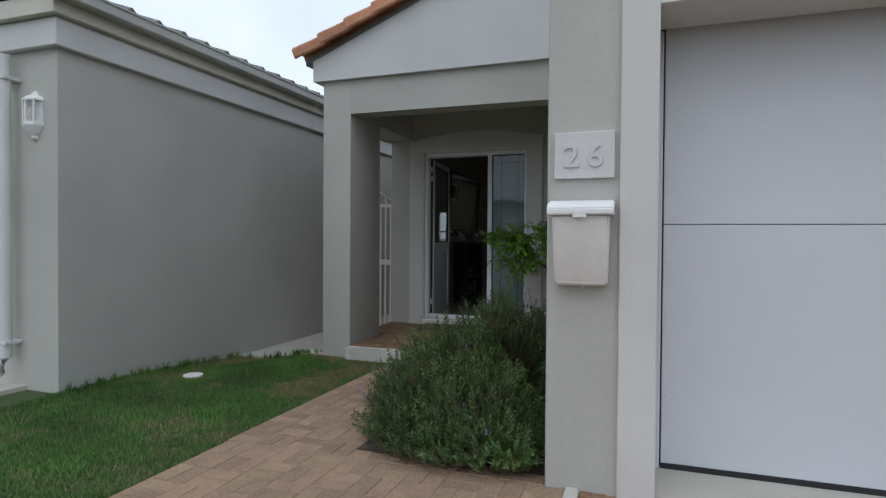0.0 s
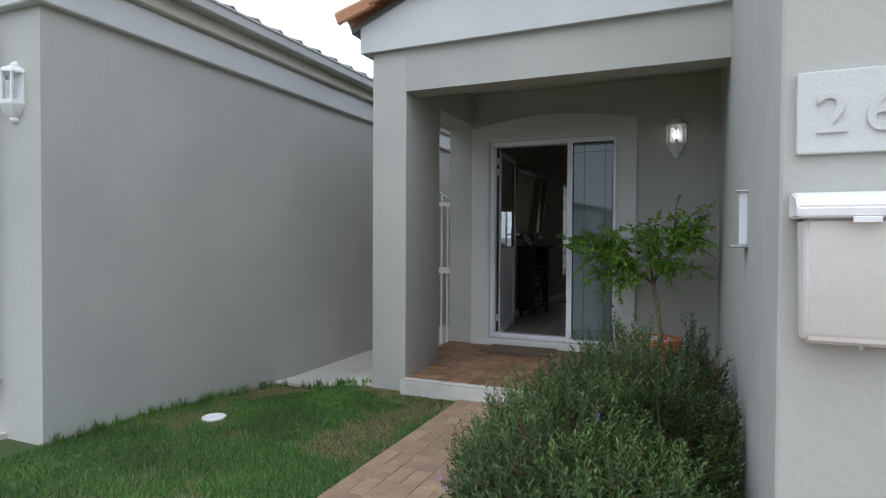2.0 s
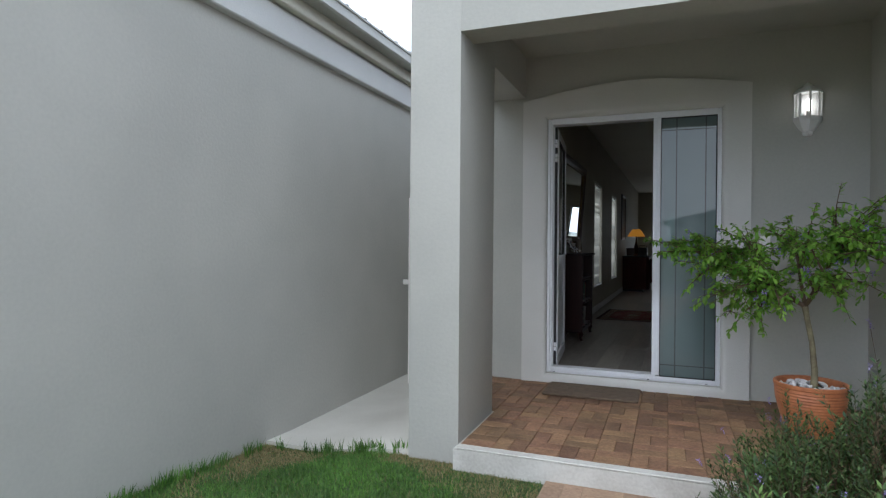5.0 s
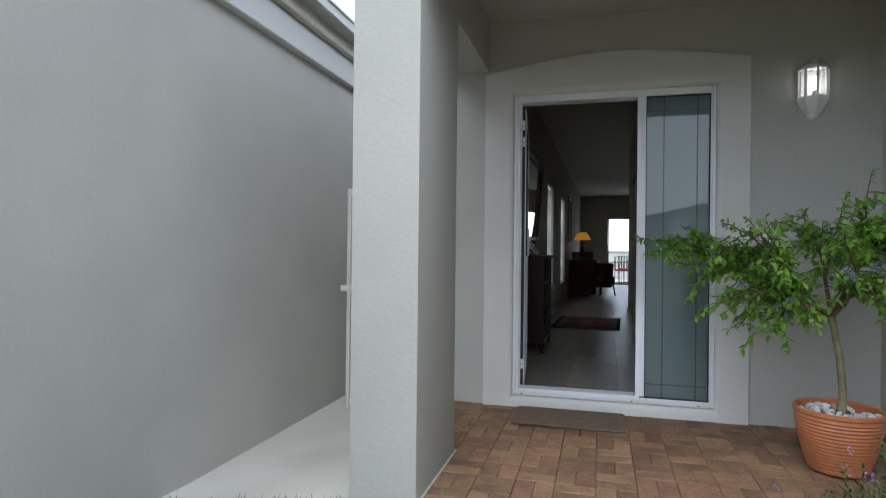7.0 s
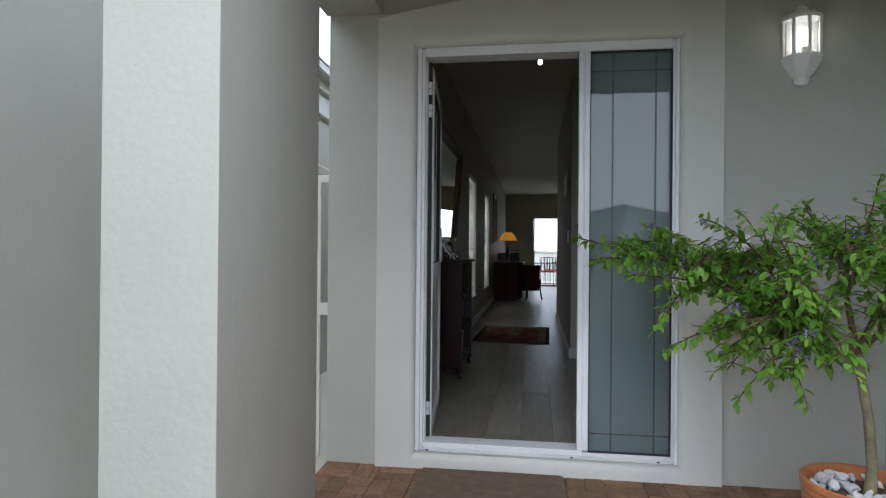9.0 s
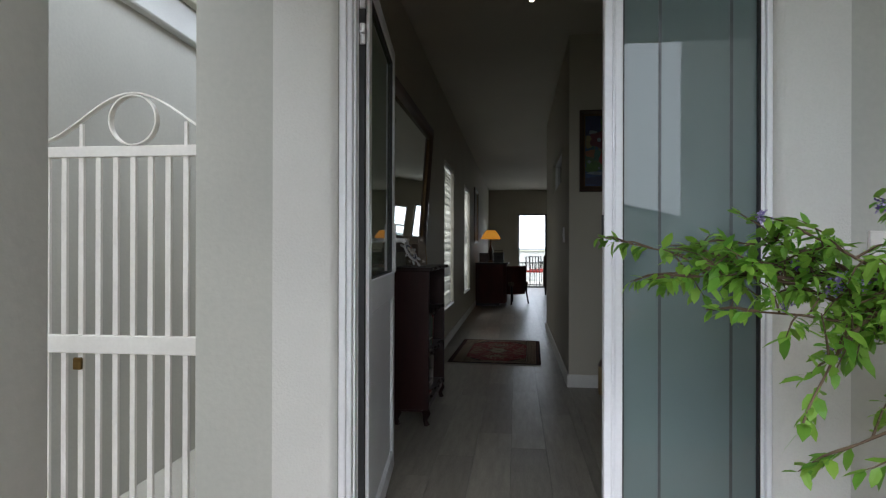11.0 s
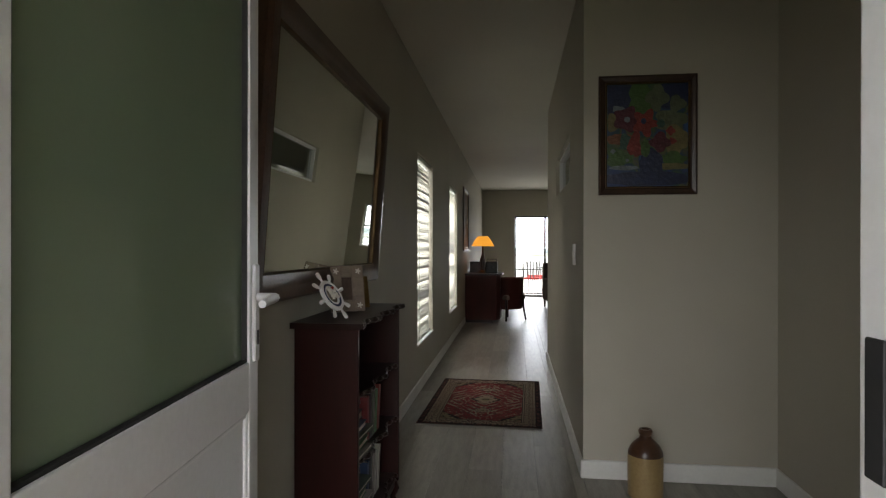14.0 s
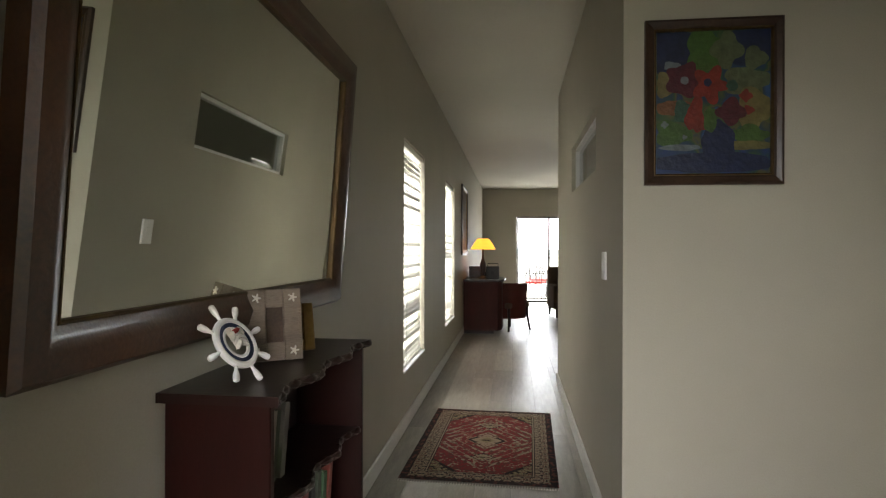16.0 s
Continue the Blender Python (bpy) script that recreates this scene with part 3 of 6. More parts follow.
def door_leaf():
    """The leaf lies along +x from its hinge, then swings inwards; glazed above, panelled below."""
    W, D = 0.88, 0.042
    d = thing("front_door", "white aluminium door standing open, tinted glass above panel", "door", (0.024, 0.165, 0.012), 95.3)
    S = 0.062
    for x0, x1, z0, z1 in ((0, S, 0, 2.04), (W - S, W, 0, 2.04), (S, W - S, 1.975, 2.04), (S, W - S, 0.842, 0.962), (S, W - S, 0, 0.09)):
        part("leaf_rail", rail(bmesh.new(), x0, x1, -D, 0, z0, z1), M_WHITE, d)
    for x0, x1, z0, z1 in ((S, S + 0.006, 0.962, 1.975), (W - S - 0.006, W - S, 0.962, 1.975), (S + 0.006, W - S - 0.006, 0.962, 0.968), (S + 0.006, W - S - 0.006, 1.969, 1.975)):
        part("glazing_seal", boxm(x0, x1, -D + 0.006, -0.006, z0, z1), M_SEAL, d, "black rubber seal")
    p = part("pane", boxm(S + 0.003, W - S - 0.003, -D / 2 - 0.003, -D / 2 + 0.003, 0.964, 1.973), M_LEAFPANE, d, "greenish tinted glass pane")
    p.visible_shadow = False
    part("lower_panel", boxm(S - 0.002, W - S + 0.002, -D + 0.012, -0.012, 0.088, 0.844), M_WHITE, d)
    for x0, x1, z0, z1 in ((S, S + 0.012, 0.09, 0.842), (W - S - 0.012, W - S, 0.09, 0.842), (S + 0.012, W - S - 0.012, 0.83, 0.842), (S + 0.012, W - S - 0.012, 0.09, 0.102)):
        part("panel_bead", boxm(x0, x1, -D + 0.004, -0.004, z0, z1, bevel=0.003), M_WHITE, d)
    # handle plates and levers on both faces
    for side in (1, -1):
        y = 0.0 if side > 0 else -D
        h = part("handle", boxm(W - 0.048, W - 0.016, min(y, y + side * 0.009), max(y, y + side * 0.009), 0.96, 1.195, bevel=0.003), M_WHITE, d, "white handle plate and lever")
        lever = bmesh.new()
        tube(lever, [(W - 0.032, y + side * 0.008, 1.115), (W - 0.032, y + side * 0.05, 1.115), (W - 0.045, y + side * 0.055, 1.115), (W - 0.14, y + side * 0.055, 1.108)], [0.011, 0.011, 0.012, 0.009], 10)
        part("lever", lever, M_WHITE, h, smooth=True)
        part("keyhole", boxm(W - 0.037, W - 0.027, min(y + side * 0.0092, y + side * 0.0105), max(y + side * 0.0092, y + side * 0.0105), 1.0, 1.035), M_BLACKMETAL, h, "black keyhole")
    part("lock_edge", boxm(W + 0.0005, W + 0.003, -D + 0.012, -0.012, 0.93, 1.2), M_METAL, d, "steel lock face")
    for z in (0.19, 1.79, 1.91):
        hinge = bmesh.new()
        for dz in (-0.034, 0.002):
            lathe(hinge, [(0.0, z + dz), (0.009, z + dz), (0.010, z + dz + 0.003), (0.010, z + dz + 0.029), (0.009, z + dz + 0.032), (0.0, z + dz + 0.032)], 12, Matrix.Translation((-0.058, -0.026, 0)))
        box(hinge, -0.052, -0.001, -0.034, -0.029, z - 0.03, z + 0.03)
        part("hinge", hinge, M_WHITE, d)
    return d


door_leaf()
tagged(link("door_mat", boxm(0.055, 0.755, -0.43, -0.035, -0.078, -0.062, bevel=0.006, seg=2), M_MAT), "flat worn brown coir mat before the door", "door mat")


# ---------------------------------------------------------------- garage front
setting("wall_garage", boxm(2.256, 2.762, -4.155, -3.70, -0.45, 3.6, bevel=0.008), M_WALL, "grey-beige plastered garage pier beside the path", "wall")
setting("wall_garage_lintel", boxm(2.762, 5.2, -4.155, -3.70, 2.13, 3.6), M_WALL, "grey-beige plastered wall over the garage door", "wall")
setting("wall_garage_side", boxm(2.256, 2.42, -3.70, 0.018, -0.45, 3.6), M_WALL, "grey-beige plastered garage side wall", "wall")
setting("garage_roof", boxm(2.3, 5.2, -4.1, 0.018, 3.2, 3.3), M_GREYTILE, "flat roof over the garage", "roof")
for a, lab in (((2.598, 2.768, -4.185, -4.1552, -0.21, 3.6), "upright"), ((2.7685, 5.2, -4.185, -4.1552, 2.092, 2.30), "top"), ((2.7625, 2.768, -4.1548, -3.80, -0.21, 2.0995), "side return"), ((2.7685, 5.2, -4.1548, -3.80, 2.1, 2.1298), "soffit return")):
    setting("garage_trim", boxm(*a, bevel=0.005 if lab == "upright" else 0.0), M_TRIM, "pale plaster " + lab + " band at the garage door", "trim")
gd = thing("garage_door", "pale grey sectional garage door, closed", "garage door")
for z0, z1 in ((-0.152, 1.094), (1.0975, 2.2)):
    part("door_section", boxm(2.80, 5.2, -3.775, -3.735, z0, z1, bevel=0.003), M_GARAGE, gd)
part("side_seal", boxm(2.7685, 2.80, -3.765, -3.735, -0.178, 2.13), M_SEAL, gd, "black rubber side seal")
part("side_track", boxm(2.7685, 2.792, -3.79, -3.766, -0.178, 2.098, bevel=0.004), M_GARAGE, gd)
part("bottom_seal", boxm(2.80, 5.2, -3.778, -3.74, -0.1795, -0.152), M_SEAL, gd, "black rubber bottom seal")
for z in (0.2, 0.6, 0.9, 1.3, 1.7):
    part("rivet", lathe(bmesh.new(), [(0.0, 0.0), (0.005, 0.0), (0.004, 0.003), (0.0, 0.004)], 8, pose(2.815, -3.775, z, 90)), M_METAL, gd)

# house number plate with raised numerals
plate = thing("house_number", "square white plaster plaque with raised number 26", "house number")
part("plaque", boxm(2.292, 2.574, -4.177, -4.155, 1.307, 1.53, bevel=0.005, seg=2), M_FASCIA, plate)
for ch, x in (("2", 2.335), ("6", 2.446)):
    cu = bpy.data.curves.new("numeral", "FONT")
    cu.body, cu.size, cu.extrude, cu.bevel_depth = ch, 0.155, 0.004, 0.0025
    tmp = bpy.data.objects.new("numeral", cu)
    me = bpy.data.meshes.new_from_object(tmp)
    me.materials.append(M_FASCIA)
    numeral = new("numeral", me)
    numeral.parent = plate
    numeral.matrix_basis = pose(x, -4.180, 1.363, 90, 0, 0)


def mailbox():
    d = thing("mailbox", "white plastic wall mailbox with a curved lid", "mailbox", (2.428, -4.155, 0.798))
    prof = [(0.0, 0.0), (-0.075, 0.0), (-0.092, 0.02), (-0.125, 0.335), (0.0, 0.335)]
    bm = bmesh.new()
    a = [bm.verts.new((-0.122, y, z)) for y, z in prof]
    b = [bm.verts.new((0.122, y, z)) for y, z in prof]
    for v in a + b:
        v.co.x *= 1.0 + 0.20 * v.co.z
    bm.faces.new(a), bm.faces.new(b)
    for i in range(5):
        bm.faces.new((a[i], a[(i + 1) % 5], b[(i + 1) % 5], b[i]))
    bmesh.ops.recalc_face_normals(bm, faces=bm.faces[:])
    bmesh.ops.bevel(bm, geom=bm.edges[:], offset=0.012, segments=3, affect="EDGES")
    part("body", bm, M_PLASTIC, d, smooth=True)
    lid = bmesh.new()
    prism(lid, [(-0.002, 0.332), (-0.150, 0.332), (-0.152, 0.36), (-0.125, 0.388), (-0.06, 0.402), (-0.002, 0.406)], "x", -0.150, 0.150)
    bmesh.ops.bevel(lid, geom=lid.edges[:], offset=0.005, segments=2, affect="EDGES")
    part("lid", lid, M_PLASTIC_LID, d, "bright white curved lid", smooth=True)
    part("lid_tab", boxm(-0.03, 0.03, -0.156, -0.149, 0.318, 0.335, bevel=0.002), M_PLASTIC_LID, d)
    part("lock", lathe(bmesh.new(), [(0, 0), (0.009, 0), (0.009, 0.012), (0, 0.012)], 12, pose(0.01, -0.06, -0.012)), M_METAL, d, "small steel lock")


mailbox()
hb = thing("wall_bracket", "slim white metal bracket on the garage wall", "bracket")
part("upright", boxm(2.222, 2.256, -3.122, -3.104, 1.052, 1.287, bevel=0.003), M_WHITE, hb)
part("cap", boxm(2.205, 2.256, -3.14, -3.06, 1.2875, 1.293, bevel=0.002), M_WHITE, hb)
part("foot", boxm(2.185, 2.256, -3.17, -2.97, 1.038, 1.0515, bevel=0.003), M_METAL, hb, "dull steel foot")


# ---------------------------------------------------------------- wall lanterns
def lantern(name, at, lit):
    """A half-octagon wall lantern; its back lies on the wall and it faces -y."""
    d = thing("wall_lantern", name, "wall lantern", at)
    ang = [math.pi * (1 + k / 4) for k in range(5)]

    def ring(r, z, depth=1.0):
        return [(r * math.cos(a), r * math.sin(a) * depth - 0.001, z) for a in ang]

    def shell(rings):
        bm = bmesh.new()
        vs = [[bm.verts.new(p) for p in r] for r in rings]
        for a, b in zip(vs, vs[1:]):
            for i in range(5):
                bm.faces.new((a[i], a[(i + 1) % 5], b[(i + 1) % 5], b[i]))
        bm.faces.new(vs[0]), bm.faces.new(vs[-1])
        bmesh.ops.recalc_face_normals(bm, faces=bm.faces[:])
        return bm
    part("base", shell([ring(0.010, -0.022), ring(0.026, -0.017), ring(0.034, -0.004), ring(0.034, 0.012), ring(0.045, 0.020), ring(0.064, 0.045), ring(0.080, 0.072), ring(0.088, 0.084), ring(0.092, 0.096), ring(0.092, 0.115)]), M_PLASTIC_LID, d)
    part("cap", shell([ring(0.094, 0.285), ring(0.094, 0.297), ring(0.075, 0.315), ring(0.045, 0.33), ring(0.03, 0.336), ring(0.03, 0.348), ring(0.012, 0.362), ring(0.004, 0.368)]), M_PLASTIC_LID, d)
    for a in ang:
        x, y = 0.083 * math.cos(a), 0.083 * math.sin(a)
        part("post", boxm(x - 0.006, x + 0.006, min(y - 0.006, -0.012), y + 0.006 if y < -0.01 else -0.001, 0.1145, 0.2855), M_PLASTIC_LID, d)
    for a0, a1 in zip(ang, ang[1:]):
        bm = bmesh.new()
        p = [(0.081 * math.cos(a), 0.081 * math.sin(a)) for a in (a0, a1)]
        vs = [bm.verts.new((x, min(y, -0.008), z)) for (x, y), z in ((p[0], 0.115), (p[1], 0.115), (p[1], 0.285), (p[0], 0.285))]
        bm.faces.new(vs)
        o = part("pane", bm, M_LENS, d, "clear glass pane")
        o.visible_shadow = False
    part("back_plate", boxm(-0.07, 0.07, -0.006, 0.0, 0.1, 0.295), M_PLASTIC_LID, d)
    part("socket", lathe(bmesh.new(), [(0, 0.115), (0.016, 0.115), (0.016, 0.155), (0, 0.155)], 12, Matrix.Translation((0, -0.04, 0))), M_PLASTIC, d)
    part("bulb", lathe(bmesh.new(), [(0, 0.155), (0.012, 0.157), (0.02, 0.175), (0.021, 0.215), (0.015, 0.235), (0, 0.242)], 16, Matrix.Translation((0, -0.04, 0))), M_BULB_OUT if lit else M_PLASTIC, d, "glowing bulb" if lit else "", True)
    return d


lantern("white half-octagon wall lantern with its bulb lit", (1.874, 0.02, 1.878), True)
lantern("white half-octagon wall lantern, switched off", (-1.885, -3.71, 1.80), False)
so = thing("wall_switch", "small white weatherproof switch on the porch wall", "switch")
part("plate", boxm(1.575, 1.645, 0.005, 0.02, 1.03, 1.14, bevel=0.003), M_PLASTIC, so)
part("rocker", boxm(1.597, 1.623, 0.0, 0.0048, 1.07, 1.10, bevel=0.002), M_PLASTIC_LID, so)

# ---------------------------------------------------------------- neighbour's house
nb = thing("neighbour_house", "neighbouring single-storey house with grey-beige plaster walls", "house")
part("wall", boxm(-9.0, -1.646, -3.71, 14.0, -0.6, 2.95), M_WALL, nb)
bandn = bmesh.new()
box(bandn, -9.1, -1.586, -3.77, 14.1, 2.49, 2.705, bevel=0.008)
part("fascia_band", bandn, M_FASCIA, nb)
# Darker grey strip paints the shadow line between band and eave board.
part("shadow_gap", boxm(-9.1, -1.592, -3.764, 14.09, 2.705, 2.716), M_GUTTER, nb)
part("eave_board", boxm(-9.15, -1.53, -3.826, 14.15, 2.716, 2.862, bevel=0.006), M_CREAM, nb)
gut = prism(bmesh.new(), [(-1.5298, 2.812), (-1.425, 2.812), (-1.412, 2.824), (-1.412, 2.895), (-1.40, 2.899), (-1.40, 2.916), (-1.43, 2.916), (-1.43, 2.83), (-1.5298, 2.83)], "y", -3.9, 14.2)
part("gutter", gut, M_GUTTER, nb, "grey painted roof gutter")
nroof = part("roof", prism(bmesh.new(), [(-1.48, 2.888), (-5.5, 4.348), (-9.3, 2.888)], "y", -3.86, 14.2), M_GREYTILE, nb, "grey tiled pitched roof")
bm = bmesh.new()
prof = [(-0.15, 0.015), (-0.12, 0.05), (-0.07, 0.078), (-0.02, 0.05), (0.01, 0.02), (0.15, 0.015)]
a, b, c = ([bm.verts.new((x, y, z + dz)) for y, z in prof] for x, dz in ((0.0, 0.0), (-0.42, 0.0), (0.0, -0.02)))
for i in range(5):
    bm.faces.new((a[i], a[i + 1], b[i + 1], b[i]))
    bm.faces.new((c[i], c[i + 1], a[i + 1], a[i]))
bmesh.ops.recalc_face_normals(bm, faces=bm.faces[:])
ntile = mesh_of(bm, M_GREYTILE, "tile")
nslope = math.degrees(math.atan(1.46 / 4.04))
pieces("tile", ntile, [pose(-1.468 - 0.36 * r * math.cos(radians(nslope)), -3.72 + 0.30 * i, 2.892 + 0.36 * r * math.sin(radians(nslope)), 0, nslope - 1.5, random.uniform(-1, 1)) for i in range(58) for r in range(2)], nroof)
pipe = bmesh.new()
tube(pipe, [(-2.10, -3.80, 2.45), (-2.10, -3.80, 0.05), (-2.13, -3.83, -0.06), (-2.20, -3.86, -0.13)], 0.04, 12)
part("downpipe", pipe, M_FASCIA, nb, "pale grey painted downpipe", True)
for z in (0.15, 2.25):
    part("pipe_clip", boxm(-2.15, -2.045, -3.845, -3.71, z, z + 0.03, bevel=0.004), M_FASCIA, nb)
setting("neighbour_apron", boxm(-6.0, -2.0, -4.4, -3.71, -0.5, -0.19), M_CONCRETE, "concrete strip along the neighbour's front", "pavement")

# gate of the side passage
gate = thing("side_gate", "white steel bar gate with a curved crest", "gate")
GY, GL, GR = 0.45, -1.45, -0.53
for x in (GL, GR):
    part("post", boxm(x - 0.016, x + 0.016, GY - 0.016, GY + 0.016, -0.33, 1.52, bevel=0.003), M_PLASTIC, gate)
for z0, z1 in ((1.46, 1.505), (0.65, 0.725), (-0.29, -0.245)):
    part("crossbar", boxm(GL + 0.016, GR - 0.016, GY - 0.014, GY + 0.014, z0, z1, bevel=0.003), M_PLASTIC, gate)
for k in range(11):
    x = GL + 0.078 + k * 0.0765
    for z0, z1 in ((-0.245, 0.65), (0.725, 1.46)):
        part("bar", boxm(x - 0.012, x + 0.012, GY - 0.008, GY + 0.008, z0, z1, bevel=0.002), M_PLASTIC, gate)
crest = bmesh.new()
pts = [(GL + (GR - GL) * k / 28, 1.525 + 0.20 * math.sin(math.pi * k / 28) ** 2.2) for k in range(29)]
for p, q in zip(pts, pts[1:]):
    vs = [crest.verts.new((x, y, z)) for x, y, z in ((p[0], GY - 0.014, p[1]), (q[0], GY - 0.014, q[1]), (q[0], GY + 0.014, q[1]), (p[0], GY + 0.014, p[1]), (p[0], GY - 0.014, p[1] - 0.007), (q[0], GY - 0.014, q[1] - 0.007), (q[0], GY + 0.014, q[1] - 0.007), (p[0], GY + 0.014, p[1] - 0.007))]
    for f in ((0, 1, 2, 3), (4, 5, 6, 7), (0, 1, 5, 4), (3, 2, 6, 7)):
        crest.faces.new([vs[i] for i in f])
bmesh.ops.remove_doubles(crest, verts=crest.verts[:], dist=1e-5)
bmesh.ops.recalc_face_normals(crest, faces=crest.faces[:])
part("crest", crest, M_PLASTIC, gate, "curved white crest strip")
hoop, ring0 = bmesh.new(), []
for k in range(36):
    a = 6.28319 * k / 36
    ring0.append([hoop.verts.new((-0.99 + r * math.cos(a), GY + y, 1.611 + r * math.sin(a))) for r, y in ((0.105, -0.014), (0.105, 0.014), (0.099, 0.014), (0.099, -0.014))])
for k in range(36):
    a, b = ring0[k], ring0[(k + 1) % 36]
    for i in range(4):
        hoop.faces.new((a[i], a[(i + 1) % 4], b[(i + 1) % 4], b[i]))
bmesh.ops.recalc_face_normals(hoop, faces=hoop.faces[:])
part("hoop", hoop, M_PLASTIC, gate)
for x, z in ((-1.22, 1.60), (-0.76, 1.60)):
    part("stub", boxm(x - 0.007, x + 0.007, GY - 0.007, GY + 0.007, 1.505, z), M_PLASTIC, gate)
part("latch", boxm(GL - 0.075, GL - 0.016, GY - 0.012, GY + 0.012, 0.66, 0.71, bevel=0.003), M_PLASTIC, gate)
part("padlock", boxm(-1.235, -1.20, GY - 0.034, GY - 0.015, 0.585, 0.635, bevel=0.004), M_GILT, gate, "small brass padlock")
tagged(link("drain_cover", lathe(bmesh.new(), [(0, -0.26), (0.085, -0.26), (0.085, -0.222), (0.078, -0.218), (0.02, -0.218), (0.018, -0.215), (0, -0.215)], 28, Matrix.Translation((-1.13, -2.83, 0.0))), M_PLASTIC_LID), "round white plastic drain cover in the grass", "drain cover")


# ---------------------------------------------------------------- hallway
skirt = bmesh.new()
for a in ((-0.1698, -0.155, 0.241, 14.98), (1.015, 1.0298, 2.9, 6.3), (1.015, 2.0298, 2.885, 2.8998), (2.015, 2.0298, 0.241, 2.885)):
    box(skirt, *a, 0.0, 0.1, bevel=0.004)
setting("baseboard", skirt, M_SKIRT, "white painted skirting boards along the hallway", "baseboard")


def blind_window(name, y0, y1):
    w = thing(name, "tall white window with closed venetian blind", "window", kind="structure")
    x = -0.36
    for a in ((y0, y0 + 0.05, 0.40, 2.08), (y1 - 0.05, y1, 0.40, 2.08), (y0 + 0.05, y1 - 0.05, 0.40, 0.45), (y0 + 0.05, y1 - 0.05, 2.03, 2.08), (y0 + 0.05, y1 - 0.05, 1.20, 1.24)):
        part("window_frame", boxm(x - 0.02, x + 0.03, *a), M_WHITE, w)
    p = part("pane", boxm(x, x + 0.005, y0 + 0.05, y1 - 0.05, 0.45, 2.03), M_PANE, w)
    p.visible_shadow = False
    part("window_sill", boxm(-0.335, -0.16, y0 + 0.002, y1 - 0.002, 0.402, 0.418, bevel=0.004), M_WHITE, w)
    part("headrail", boxm(-0.235, -0.185, y0 + 0.012, y1 - 0.012, 2.035, 2.075, bevel=0.004), M_BLIND, w)
    slat = bmesh.new()
    h = (y1 - y0) / 2 - 0.015
    vs = [slat.verts.new(v) for v in ((-0.025, -h, 0.0), (0.0, -h, 0.004), (0.025, -h, 0.0), (-0.025, h, 0.0), (0.0, h, 0.004), (0.025, h, 0.0))]
    slat.faces.new((vs[0], vs[1], vs[4], vs[3])), slat.faces.new((vs[1], vs[2], vs[5], vs[4]))
    bmesh.ops.solidify(slat, geom=slat.faces[:], thickness=0.002)
    n = 38
    tilts = [69 + random.uniform(-0.5, 0.5) for _ in range(n)]
    pieces("slat", mesh_of(slat, M_BLIND, "slat"), [pose(-0.21, (y0 + y1) / 2, 0.456 + i * 0.0418, random.uniform(-0.06, 0.06), tilts[i], 0) for i in range(n)], w)
    part("bottom_rail", boxm(-0.23, -0.19, y0 + 0.014, y1 - 0.014, 0.42, 0.438, bevel=0.003), M_BLIND, w)
    for y in (y0 + 0.2, y1 - 0.2):
        part("cord", boxm(-0.1845, -0.1825, y, y + 0.002, 0.43, 2.04), M_BLIND, w)


blind_window("window_1", 4.60, 5.56)
blind_window("window_2", 7.12, 8.12)

sw = thing("slot_window", "narrow high white-framed window between rooms", "window", kind="structure")
for y0, y1, z0, z1 in ((3.68, 3.705, 1.71, 2.035), (4.955, 4.98, 1.71, 2.035), (3.705, 4.955, 1.71, 1.732), (3.705, 4.955, 2.013, 2.035)):
    part("window_frame", boxm(1.06, 1.11, y0, y1, z0, z1), M_WHITE, sw)
part("pane", boxm(1.085, 1.09, 3.705, 4.955, 1.732, 2.013), M_PANE, sw).visible_shadow = False

ls = thing("light_switch", "white rocker light switch on the wall", "switch")
part("plate", boxm(1.018, 1.0298, 3.30, 3.385, 1.147, 1.277, bevel=0.003), M_PLASTIC_LID, ls)
part("rocker", boxm(1.014, 1.018, 3.325, 3.36, 1.19, 1.235, bevel=0.0015), M_PLASTIC_LID, ls)


def framed(bm, w, h, fw, prof):
    """A mitred frame of outer size w x h in the xz plane, facing -y; prof: (inset, depth) pairs from outside in."""
    rings = []
    for inset, y in prof:
        rings.append([bm.verts.new(v) for v in ((-w / 2 + inset, y, -h / 2 + inset), (w / 2 - inset, y, -h / 2 + inset), (w / 2 - inset, y, h / 2 - inset), (-w / 2 + inset, y, h / 2 - inset))])
    for a, b in zip(rings, rings[1:]):
        for i in range(4):
            bm.faces.new((a[i], a[(i + 1) % 4], b[(i + 1) % 4], b[i]))
    bmesh.ops.recalc_face_normals(bm, faces=bm.faces[:])
    return bm


# large mirror leaning forward from the left wall
mw, mh = 1.62, 0.995
mirror = thing("wall_mirror", "large mirror in a dark walnut frame, tilted forward", "mirror")
mirror.matrix_basis = pose(-0.108, 2.1095, 1.564, 0, 0, 90) @ pose(0, 0, 0, 4.0, 0, 0)
part("frame", framed(bmesh.new(), mw, mh, 0.1, [(0.0, 0.03), (0.0, -0.012), (0.012, -0.026), (0.05, -0.03), (0.075, -0.016), (0.088, -0.010), (0.094, -0.008)]), M_FRAMEWOOD, mirror, smooth=True)
part("slip", framed(bmesh.new(), mw - 0.186, mh - 0.186, 0.02, [(0.0, 0.02), (0.0, -0.010), (0.003, -0.0115), (0.007, -0.006), (0.009, 0.006)]), M_SLIP, mirror, "thin gilt slip")
part("glass", boxm(-mw / 2 + 0.1, mw / 2 - 0.1, 0.002, 0.008, -mh / 2 + 0.1, mh / 2 - 0.1), M_MIRROR, mirror, "silvered mirror glass")
